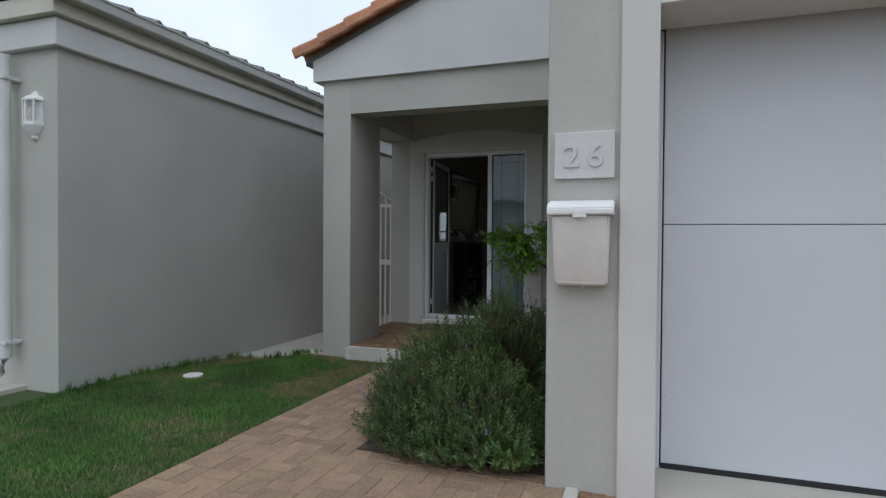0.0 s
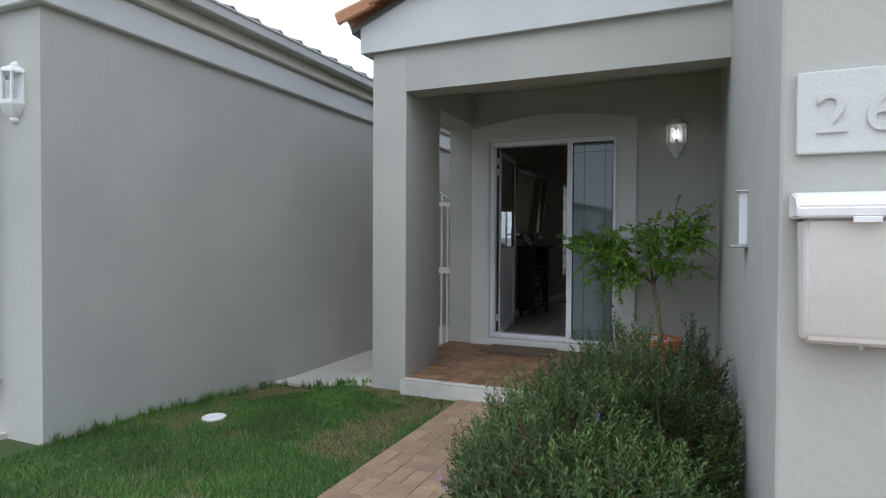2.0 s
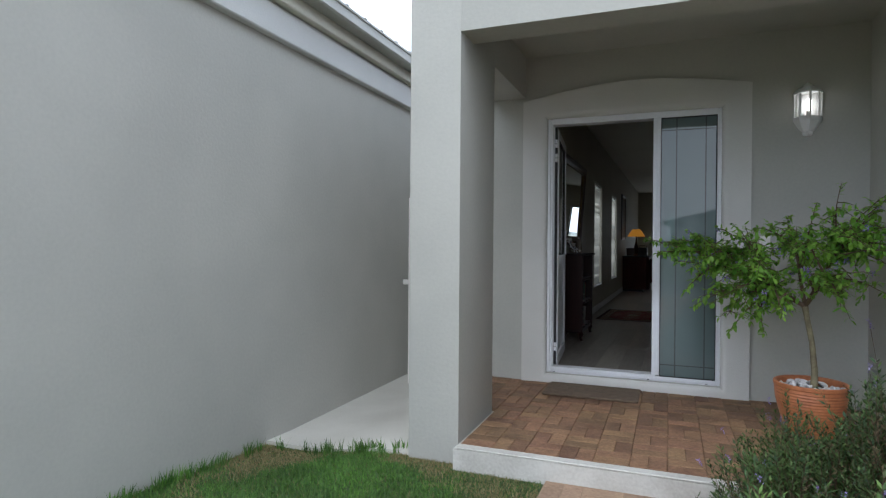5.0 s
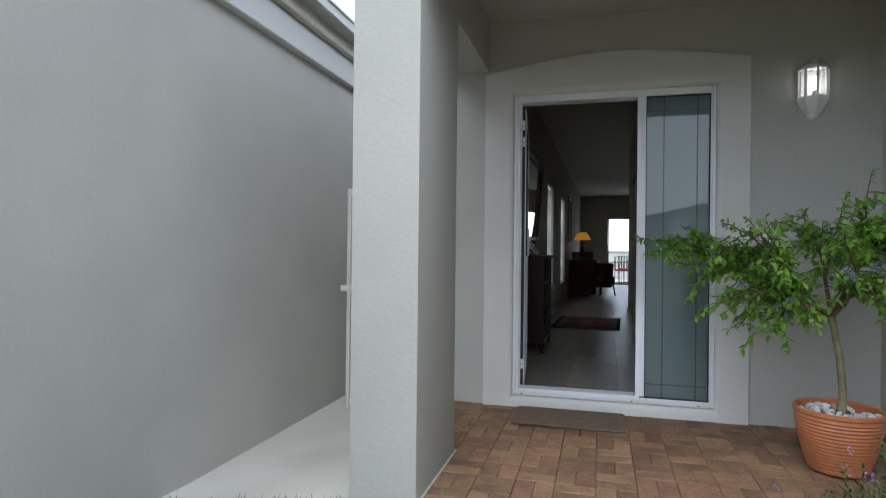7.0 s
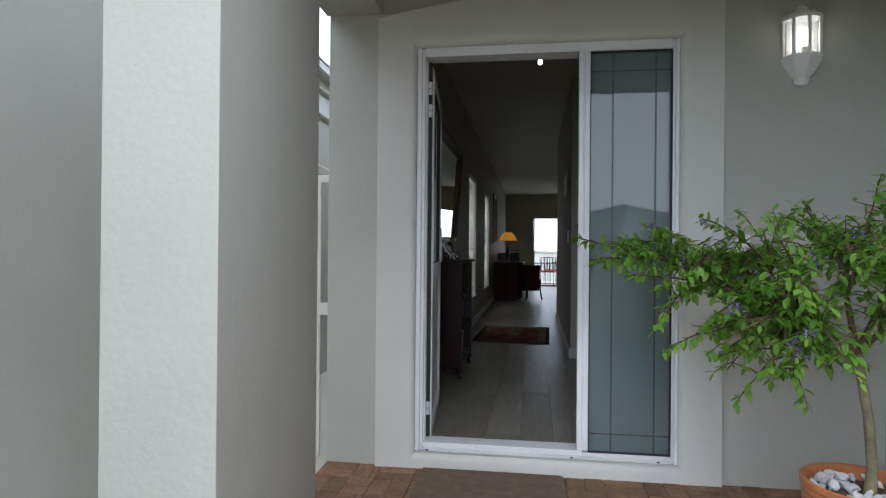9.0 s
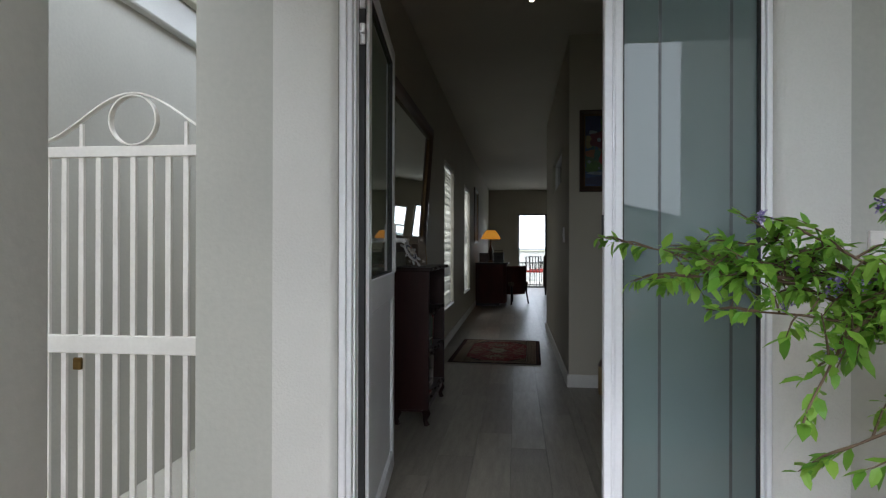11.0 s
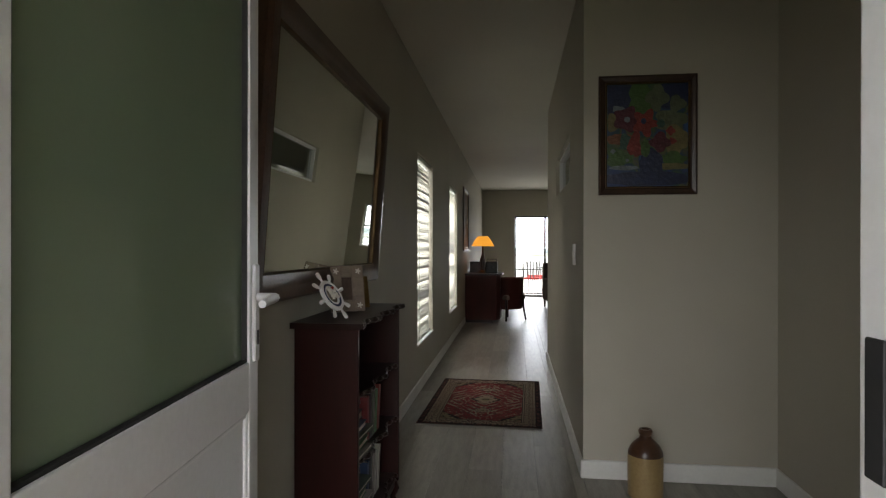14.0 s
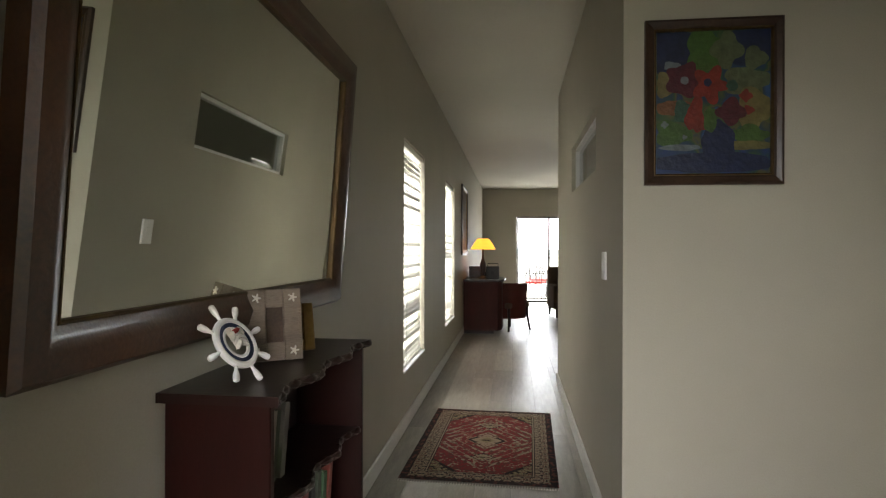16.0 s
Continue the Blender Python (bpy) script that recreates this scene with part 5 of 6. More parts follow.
# ---------------------------------------------------------------- living room
pic = thing("framed_print", "tall framed print with dark wooden frame", "picture")
pic.matrix_basis = pose(-0.168, 9.55, 1.73, 0, 0, 90)
part("frame", framed(bmesh.new(), 0.95, 1.05, 0.06, [(0.0, 0.0), (0.0, -0.022), (0.03, -0.028), (0.06, -0.012)]), M_BLACKFRAME, pic)
part("slip", framed(bmesh.new(), 0.84, 0.94, 0.01, [(0.0, 0.0), (0.0, -0.014), (0.012, -0.014), (0.014, -0.004)]), M_GILT, pic, "gilt slip")
part("sheet", boxm(-0.41, 0.41, -0.006, 0, -0.46, 0.46), M_DRIFT, pic)

desk = thing("chest", "dark red wooden bow-fronted chest by the wall", "chest")
part("carcass", prism(bmesh.new(), [(-0.16, 9.46), (-0.16, 10.5), (0.30, 10.5), (0.40, 10.3), (0.44, 10.0), (0.42, 9.6), (0.36, 9.46)], "z", 0.05, 0.80), M_CHEST, desk)
part("top", prism(bmesh.new(), [(-0.165, 9.43), (-0.165, 10.53), (0.32, 10.53), (0.44, 10.32), (0.48, 10.0), (0.46, 9.6), (0.39, 9.43)], "z", 0.80, 0.83), M_DARKTOP, desk)
part("plinth", boxm(-0.16, 0.30, 9.5, 10.46, 0.0, 0.05), M_DARKTOP, desk)
lamp = thing("table_lamp", "table lamp with glowing yellow shade", "table lamp", (0.12, 9.75, 0.83))
part("base", lathe(bmesh.new(), [(0, 0), (0.08, 0), (0.07, 0.02), (0.03, 0.05), (0.045, 0.14), (0.05, 0.22), (0.02, 0.32), (0.012, 0.46), (0, 0.46)], 24), M_BLACKFRAME, lamp, smooth=True)
part("shade", lathe(bmesh.new(), [(0.20, 0.46), (0.15, 0.55), (0.09, 0.63), (0.085, 0.63), (0.145, 0.55), (0.195, 0.46)], 32), M_SHADE, lamp, "glowing yellow fabric shade", True)
radio = thing("radio", "black portable radio on the chest", "radio", (0.28, 9.62, 0.83))
part("case", boxm(-0.10, 0.10, -0.09, 0.09, 0, 0.20, bevel=0.02, seg=3), M_BLACKMETAL, radio)
part("dial", lathe(bmesh.new(), [(0, 0), (0.03, 0), (0.03, 0.008), (0, 0.008)], 16, pose(0.0, -0.091, 0.1, 90)), M_SEAL, radio)
part("carry_handle", tube(bmesh.new(), [(-0.08, 0, 0.195), (-0.08, 0, 0.24), (0.08, 0, 0.24), (0.08, 0, 0.195)], 0.008, 8), M_BLACKMETAL, radio)
st = thing("music_box", "dark wooden box stacked on the chest", "box", (0.0, 10.15, 0.83))
part("body", boxm(-0.12, 0.2, -0.15, 0.15, 0, 0.16, bevel=0.006), M_DARKTOP, st)
part("lid", boxm(-0.125, 0.205, -0.155, 0.155, 0.161, 0.185, bevel=0.006), M_DARKTOP, st)


def cane_chair(at, turn):
    d = thing("dining_chair", "dark wooden chair with curved solid back", "chair", at, turn)
    back = bmesh.new()
    n = 14
    rings = []
    for k in range(n + 1):
        a = math.pi * (0.1 + 0.8 * k / n)
        rings.append([back.verts.new((r * math.cos(a), r * math.sin(a) * 0.9, z)) for r, z in ((0.26, 0.20), (0.29, 0.74), (0.26, 0.76), (0.235, 0.20))])
    for a, b in zip(rings, rings[1:]):
        for i in range(4):
            back.faces.new((a[i], a[(i + 1) % 4], b[(i + 1) % 4], b[i]))
    back.faces.new(rings[0]), back.faces.new(rings[-1])
    bmesh.ops.recalc_face_normals(back, faces=back.faces[:])
    part("backrest", back, M_CHEST, d, smooth=True)
    part("seat", boxm(-0.24, 0.24, -0.25, 0.2, 0.36, 0.45, bevel=0.03, seg=3), M_FABRIC, d, "brown padded seat")
    for x in (-0.2, 0.2):
        for y in (-0.21, 0.17):
            part("leg", tube(bmesh.new(), [(x, y, 0.37), (x * 1.05, y * 1.05, 0.2), (x * 1.2, y * 1.2, 0.0)], [0.024, 0.018, 0.016], 8), M_DARKTOP, d)


cane_chair((0.55, 10.0, 0.0), 225)


def armchair(at, turn):
    d = thing("armchair", "brown upholstered armchair with wooden feet", "armchair", at, turn)
    part("seat", boxm(-0.30, 0.30, -0.35, 0.30, 0.16, 0.46, bevel=0.04, seg=3), M_FABRIC, d)
    part("backrest", boxm(-0.38, 0.38, 0.25, 0.45, 0.16, 0.95, bevel=0.06, seg=3), M_FABRIC, d)
    for x in (-0.4, 0.29):
        part("armrest", boxm(x, x + 0.11, -0.36, 0.26, 0.16, 0.62, bevel=0.04, seg=3), M_FABRIC, d)
    for x in (-0.33, 0.33):
        for y in (-0.3, 0.38):
            part("leg", tube(bmesh.new(), [(x, y, 0.17), (x, y, 0.0)], [0.03, 0.018], 8), M_DARKTOP, d)
    part("cushion", boxm(-0.2, 0.2, 0.08, 0.24, 0.46, 0.80, bevel=0.05, seg=3), M_DRIFT, d, "pale beige cushion")


armchair((1.70, 12.1, 0.0), 8)

# sliding patio door and barred window in the far wall
sd = thing("sliding_door", "dark-framed glass sliding door to the patio", "sliding door", kind="structure")
for x0, x1, z0, z1 in ((0.672, 0.71, 0.0, 2.098), (2.16, 2.198, 0.0, 2.098), (1.43, 1.48, 0.04, 2.06), (0.71, 2.16, 2.06, 2.098), (0.71, 2.16, 0.0, 0.04)):
    part("frame_member", boxm(x0, x1, 15.06, 15.12, z0, z1, bevel=0.003), M_BLACKMETAL, sd)
p = part("pane", boxm(1.48, 2.16, 15.09, 15.096, 0.04, 2.06), M_PANE, sd)
p.visible_shadow = False
bw = thing("barred_window", "white window with horizontal burglar bars", "window", kind="structure")
for x0, x1, z0, z1 in ((2.402, 2.45, 0.862, 1.998), (3.15, 3.198, 0.862, 1.998), (2.78, 2.82, 0.90, 1.96), (2.45, 3.15, 1.96, 1.998), (2.45, 3.15, 0.862, 0.90), (2.45, 3.15, 1.41, 1.45)):
    part("window_frame", boxm(x0, x1, 15.08, 15.13, z0, z1), M_WHITE, bw)
for k in range(7):
    z = 0.98 + 0.14 * k
    part("bar", boxm(2.45, 3.15, 15.055, 15.067, z, z + 0.012), M_WHITE, bw)
p = part("pane", boxm(2.45, 3.15, 15.1, 15.106, 0.90, 1.96), M_PANE, bw)
p.visible_shadow = False

# ---------------------------------------------------------------- patio and distance
setting("patio", boxm(-1.0, 7.0, 15.2, 19.0, -0.5, -0.02), M_CONCRETE, "pale patio paving behind the house", "patio")
bal = thing("patio_balustrade", "low black steel balustrade behind the patio door", "balustrade")
for z0, z1 in ((0.68, 0.71), (0.04, 0.065)):
    part("rail", boxm(0.2, 2.8, 15.49, 15.515, z0, z1), M_BLACKMETAL, bal)
for k in range(27):
    x = 0.22 + k * 0.0985
    part("bar", boxm(x - 0.006, x + 0.006, 15.496, 15.509, -0.02, 0.685), M_BLACKMETAL, bal)


def patio_chair(at, turn):
    d = thing("patio_chair", "dark metal patio chair with red cushion", "patio chair", at, turn, group="patio chairs")
    for x in (-0.22, 0.22):
        part("side_frame", tube(bmesh.new(), [(x, -0.24, 0), (x, -0.22, 0.62), (x, 0.2, 0.64), (x, 0.26, 0)], 0.012, 8), M_BLACKMETAL, d)
    part("seat", boxm(-0.22, 0.22, -0.22, 0.22, 0.40, 0.46, bevel=0.015, seg=2), M_CUSHION_RED, d, "red canvas cushion")
    part("back_frame", tube(bmesh.new(), [(-0.22, 0.22, 0.4), (-0.22, 0.3, 0.88), (0.22, 0.3, 0.88), (0.22, 0.22, 0.4)], 0.012, 8), M_BLACKMETAL, d)
    for k in range(5):
        part("back_slat", boxm(-0.20 + k * 0.095, -0.18 + k * 0.095, 0.25, 0.262, 0.45, 0.87), M_BLACKMETAL, d)


patio_chair((1.2, 16.5, -0.02), 160)
patio_chair((2.3, 16.9, -0.02), 250)
patio_chair((1.35, 17.9, -0.02), 20)
pt = thing("patio_table", "round dark metal patio table", "table", (1.75, 17.2, -0.02))
part("tabletop", lathe(bmesh.new(), [(0, 0.70), (0.45, 0.70), (0.46, 0.715), (0.45, 0.73), (0, 0.73)], 32), M_BLACKMETAL, pt)
for k in range(4):
    a = math.pi * (k / 2 + 0.25)
    part("leg", tube(bmesh.new(), [(0.12 * math.cos(a), 0.12 * math.sin(a), 0.71), (0.36 * math.cos(a), 0.36 * math.sin(a), 0.0)], 0.015, 8), M_BLACKMETAL, pt)
gw = thing("garden_wall", "low white rendered wall behind the patio", "garden wall")
part("panel", boxm(-6, 12, 22.0, 22.2, -0.6, 1.02), M_FASCIA, gw)
part("coping", boxm(-6.05, 12.05, 21.95, 22.25, 1.02, 1.08), M_CREAM, gw)
hill = [(-300 + 12 * i, 3.0 + 5 * noise.noise((i * 0.21, 0, 0)) + 2.2 * noise.noise((i * 0.9, 3, 0))) for i in range(51)]
hb2 = prism(bmesh.new(), [(-300, -6)] + [(x, max(0.5, 0.5 * z)) for x, z in hill] + [(300, -6)], "y", 420, 421)
# The distance haze is put into the hills' pale blue-grey colour.
setting("backdrop", hb2, mat("hazy_hill", (0.28, 0.31, 0.33), (0.22, 0.25, 0.26), 1.0, 0.05, 0), "low hazy hills on the horizon", "hills")


# ---------------------------------------------------------------- houses across the street
def street_house(x, w, ridge, wall_m):
    d = thing("street_house", "plain single-storey house across the street with gabled roof", "house", (x, -42.0, 0.0), group="houses across the street")
    part("wall", boxm(-w / 2, w / 2, -7, 0, -0.4, 2.9), wall_m, d)
    part("gable", prism(bmesh.new(), [(-w / 2, 2.9), (w / 2, 2.9), (0, 2.9 + ridge - 0.1)], "y", -7, -0.002), wall_m, d)
    part("roof", prism(bmesh.new(), [(-w / 2 - 0.4, 2.82), (0, 2.9 + ridge), (w / 2 + 0.4, 2.82), (w / 2 + 0.4, 2.98), (0, 3.06 + ridge), (-w / 2 - 0.4, 2.98)], "y", -7.4, 0.35), M_GREYTILE, d)
    for k in (-0.3, 0.28):
        win = part("window", boxm(k * w - 0.7, k * w + 0.7, 0.0, 0.03, 0.9, 2.1), M_WHITE, d)
        part("pane", boxm(k * w - 0.64, k * w - 0.03, 0.031, 0.036, 0.96, 2.04), M_SEAL, win)
        part("pane", boxm(k * w + 0.03, k * w + 0.64, 0.031, 0.036, 0.96, 2.04), M_SEAL, win)
    part("door", boxm(-0.45, 0.45, 0.0, 0.04, -0.2, 2.0), M_MAHOGANY, d)


street_house(-26, 14, 1.7, M_WALL)
street_house(-9, 13, 1.5, M_TRIM)
street_house(8, 14, 1.6, M_WALL)
street_house(25, 13, 1.5, M_TRIM)


# ---------------------------------------------------------------- potted tree
pot = thing("plant_pot", "ribbed orange clay pot on the porch bricks", "plant pot", (1.765, -0.735, -0.075))
pot.matrix_basis = pot.matrix_basis @ Matrix.Diagonal((0.92, 0.92, 1.08, 1))
prof = [(0, 0), (0.135, 0), (0.145, 0.008)]
for k in range(15):
    u = k / 15
    r = 0.145 + 0.066 * math.sin(u * 1.45) / math.sin(1.45)
    prof += [(r, 0.012 + 0.248 * u), (r + 0.005, 0.012 + 0.248 * (u + 0.4 / 15)), (r + 0.004, 0.012 + 0.248 * (u + 0.7 / 15))]
prof += [(0.213, 0.265), (0.219, 0.272), (0.219, 0.288), (0.212, 0.292), (0.200, 0.288), (0.196, 0.24), (0, 0.238)]
part("body", lathe(bmesh.new(), prof, 48), M_TERRA, pot, smooth=True)
part("soil", lathe(bmesh.new(), [(0, 0.246), (0.12, 0.245), (0.196, 0.243), (0.196, 0.2405), (0, 0.2404)], 24), M_SOIL, pot)
rng = random.Random(5)
for k in range(44):
    a, r = rng.uniform(0, 6.283), 0.165 * math.sqrt(rng.uniform(0.04, 1))
    bm = bmesh.new()
    bmesh.ops.create_icosphere(bm, subdivisions=2, radius=1.0)
    for v in bm.verts:
        v.co *= 1 + 0.75 * noise.noise(v.co * 1.3 + Vector((k, 0, 0)))
    s = link("pebble", bm, M_STONE, True)
    tagged(s, "pale shell-white decorative stone in the pot", "stone", "stones in the pot")
    z = rng.uniform(0.012, 0.02)
    s.matrix_basis = pose(1.765 + r * math.cos(a), -0.735 + r * math.sin(a), 0.191 + z * 0.9, rng.uniform(-20, 20), rng.uniform(-20, 20), rng.uniform(0, 360)) @ Matrix.Diagonal((rng.uniform(0.012, 0.034), rng.uniform(0.009, 0.018), z, 1))


def leaf_geo(verts, faces, at, way, up, length, width, bend):
    """One pointed leaf with a folded midrib."""
    side = way.cross(up).normalized()
    nrm = side.cross(way).normalized()
    i = len(verts)
    for u, w, b in ((0, 0, 0), (0.3, 1, 0.02), (0.3, -1, 0.02), (0.35, 0, -0.03), (0.7, 0.8, -0.1), (0.7, -0.8, -0.1), (0.72, 0, -0.13), (1, 0, -0.3)):
        verts.append(tuple(at + way * (u * length) + side * (w * width / 2) + nrm * (b * bend * length)))
    faces += [(i, i + 3, i + 1), (i, i + 2, i + 3), (i + 1, i + 3, i + 6, i + 4), (i + 2, i + 5, i + 6, i + 3), (i + 4, i + 6, i + 7), (i + 5, i + 7, i + 6)]


def potted_tree():
    r = random.Random(11)
    d = thing("potted_tree", "small leafy tree with thin bent trunk in a pot", "tree", (-0.05, -0.11, 0.0))
    trunk = bmesh.new()
    base = [Vector(v) for v in ((1.825, -0.63, 0.16), (1.832, -0.635, 0.30), (1.815, -0.64, 0.48), (1.785, -0.645, 0.64), (1.775, -0.645, 0.70))]
    tube(trunk, base, [0.022, 0.018, 0.016, 0.016, 0.018], 10)
    part("trunk", trunk, M_BARK, d, smooth=True)
    limbs, verts, faces, petals, pfaces = bmesh.new(), [], [], [], []
    fork = base[-1]
    ends = [((0.90, -0.13, 1.10), 12), ((0.97, -0.17, 1.02), 11), ((1.12, -0.25, 1.10), 10), ((1.00, -0.28, 1.02), 10), ((1.20, -0.40, 1.12), 9), ((1.15, -0.55, 0.82), 8), ((1.30, -0.75, 0.74), 7), ((1.38, -0.50, 1.14), 10), ((1.50, -0.85, 0.95), 8), ((1.55, -0.45, 1.0), 8),
            ((1.58, -0.65, 1.16), 9), ((1.72, -0.40, 1.22), 9), ((1.80, -0.70, 1.24), 9), ((1.95, -0.50, 1.24), 9), ((2.08, -0.62, 1.16), 9), ((2.16, -0.45, 1.26), 9), ((2.14, -0.80, 1.04), 8), ((1.98, -0.90, 0.92), 8), ((1.72, -0.95, 1.12), 9), ((1.42, -0.85, 1.12), 9),
            ((1.25, -0.60, 1.00), 9), ((1.68, -0.25, 1.05), 7), ((2.05, -0.35, 1.1), 8), ((1.46, -0.30, 0.90), 8), ((1.62, -0.80, 0.78), 6), ((1.35, -0.62, 0.62), 5), ((1.80, -0.55, 1.10), 8), ((1.42, -0.68, 1.13), 7), ((1.30, -0.70, 0.84), 9), ((1.42, -0.55, 0.72), 9), ((1.52, -0.70, 0.68), 8), ((1.35, -0.45, 0.98), 9), ((1.62, -0.60, 0.86), 9), ((1.75, -0.70, 1.0), 9), ((1.92, -0.72, 0.86), 8), ((1.10, -0.34, 0.95), 9), ((1.05, -0.22, 1.08), 9), ((2.0, -0.8, 1.1), 8), ((1.22, -0.50, 0.70), 7), ((1.26, -0.68, 0.76), 8), ((1.40, -0.72, 0.60), 7), ((2.17, -0.62, 0.80), 8), ((2.18, -0.6, 0.97), 8), ((2.18, -0.72, 1.18), 9), ((1.95, -0.6, 1.36), 6), ((2.2, -0.55, 1.34), 9), ((2.22, -0.75, 1.05), 9), ((1.52, -0.80, 0.62), 9), ((1.60, -0.92, 0.72), 9), ((1.92, -0.86, 0.74), 9), ((1.72, -0.98, 0.92), 9), ((2.1, -0.68, 1.3), 8)]
    mains = [Vector(v) for v in ((1.40, -0.42, 0.98), (1.50, -0.72, 0.90), (1.72, -0.62, 1.12), (1.96, -0.60, 1.05), (1.84, -0.80, 0.90))]
    runs = []
    for m in mains:
        bow = fork.lerp(m, 0.5) + Vector((r.uniform(-0.03, 0.03), r.uniform(-0.03, 0.03), -0.03))
        run = [((1 - u) ** 2) * fork + 2 * u * (1 - u) * bow + u * u * m for u in (0, 0.25, 0.5, 0.75, 1)]
        runs.append(run)
        tube(limbs, run, [0.013, 0.011, 0.009, 0.008, 0.006], 7)
    for e, n in ends:
        e = Vector(e)
        n = int(n * 1.9)
        run = min(runs, key=lambda q: (q[-1] - e).length)
        start = run[r.choice((2, 3, 4))]
        mid = start.lerp(e, 0.45) + Vector((r.uniform(-0.05, 0.05), r.uniform(-0.05, 0.05), 0.04 + 0.05 * r.random()))
        pts = [((1 - u) ** 2) * start + 2 * u * (1 - u) * mid + u * u * e for u in (0, 0.2, 0.4, 0.6, 0.8, 1)]
        tube(limbs, pts, [0.007, 0.006, 0.005, 0.004, 0.003, 0.0018], 6)
        for k in range(n):
            u = 0.10 + 0.90 * (k + r.random()) / n
            i = min(4, int(u * 5))
            at = pts[i].lerp(pts[i + 1], u * 5 - i)
            tip = at + Vector((r.uniform(-1, 1), r.uniform(-1, 1), r.uniform(-0.7, 0.75))).normalized() * r.uniform(0.05, 0.14)
            if u > 0.92:
                tip = at + (e - mid).normalized() * 0.10
            tip.y, tip.x = min(tip.y, -0.05), min(tip.x, 2.25)
            tube(limbs, [at, at.lerp(tip, 0.5) + Vector((0, 0, 0.008)), tip], [0.0028, 0.002, 0.001], 4)
            m = r.randint(7, 12)
            ax = (tip - at).normalized()
            for j in range(m):
                p = at.lerp(tip, 0.12 + 0.88 * j / (m - 1))
                rad = Vector((r.uniform(-1, 1), r.uniform(-1, 1), r.uniform(-0.8, 0.6)))
                way = (ax * 0.55 + rad.normalized() * 0.9 + Vector((0, 0, -0.15))).normalized()
                L = r.uniform(0.026, 0.052)
                if (p + way * L).y > -0.02:
                    way.y = -abs(way.y)
                leaf_geo(verts, faces, p, way, Vector((r.uniform(-0.4, 0.4), r.uniform(-0.4, 0.4), 1)).normalized(), L, L * r.uniform(0.40, 0.52), r.uniform(0.2, 1.2))
            if r.random() < 0.05:
                for j in range(9):
                    p = tip + Vector((r.uniform(-0.018, 0.018), r.uniform(-0.018, 0.0), r.uniform(-0.02, 0.012)))
                    for q in range(5):
                        w = Vector((r.uniform(-1, 1), r.uniform(-1, 1), r.uniform(-1, 1))).normalized()
                        i = len(petals)
                        s = w.cross(Vector((0.3, 0.2, 1))).normalized() * 0.0034
                        petals.extend([tuple(p), tuple(p + w * 0.007 + s), tuple(p + w * 0.0105), tuple(p + w * 0.007 - s)])
                        pfaces.append((i, i + 1, i + 2, i + 3))
    part("branchwork", limbs, M_TWIG, d, "thin brown branches", True)
    for nm, v, f, m, lab in (("crown", verts, faces, M_LEAF, "bright green pointed leaves"), ("blossom", petals, pfaces, M_PETAL, "tiny lilac flowers")):
        o = quads(nm, v, f, m)
        o.parent = d
        tagged(o, lab)


potted_tree()


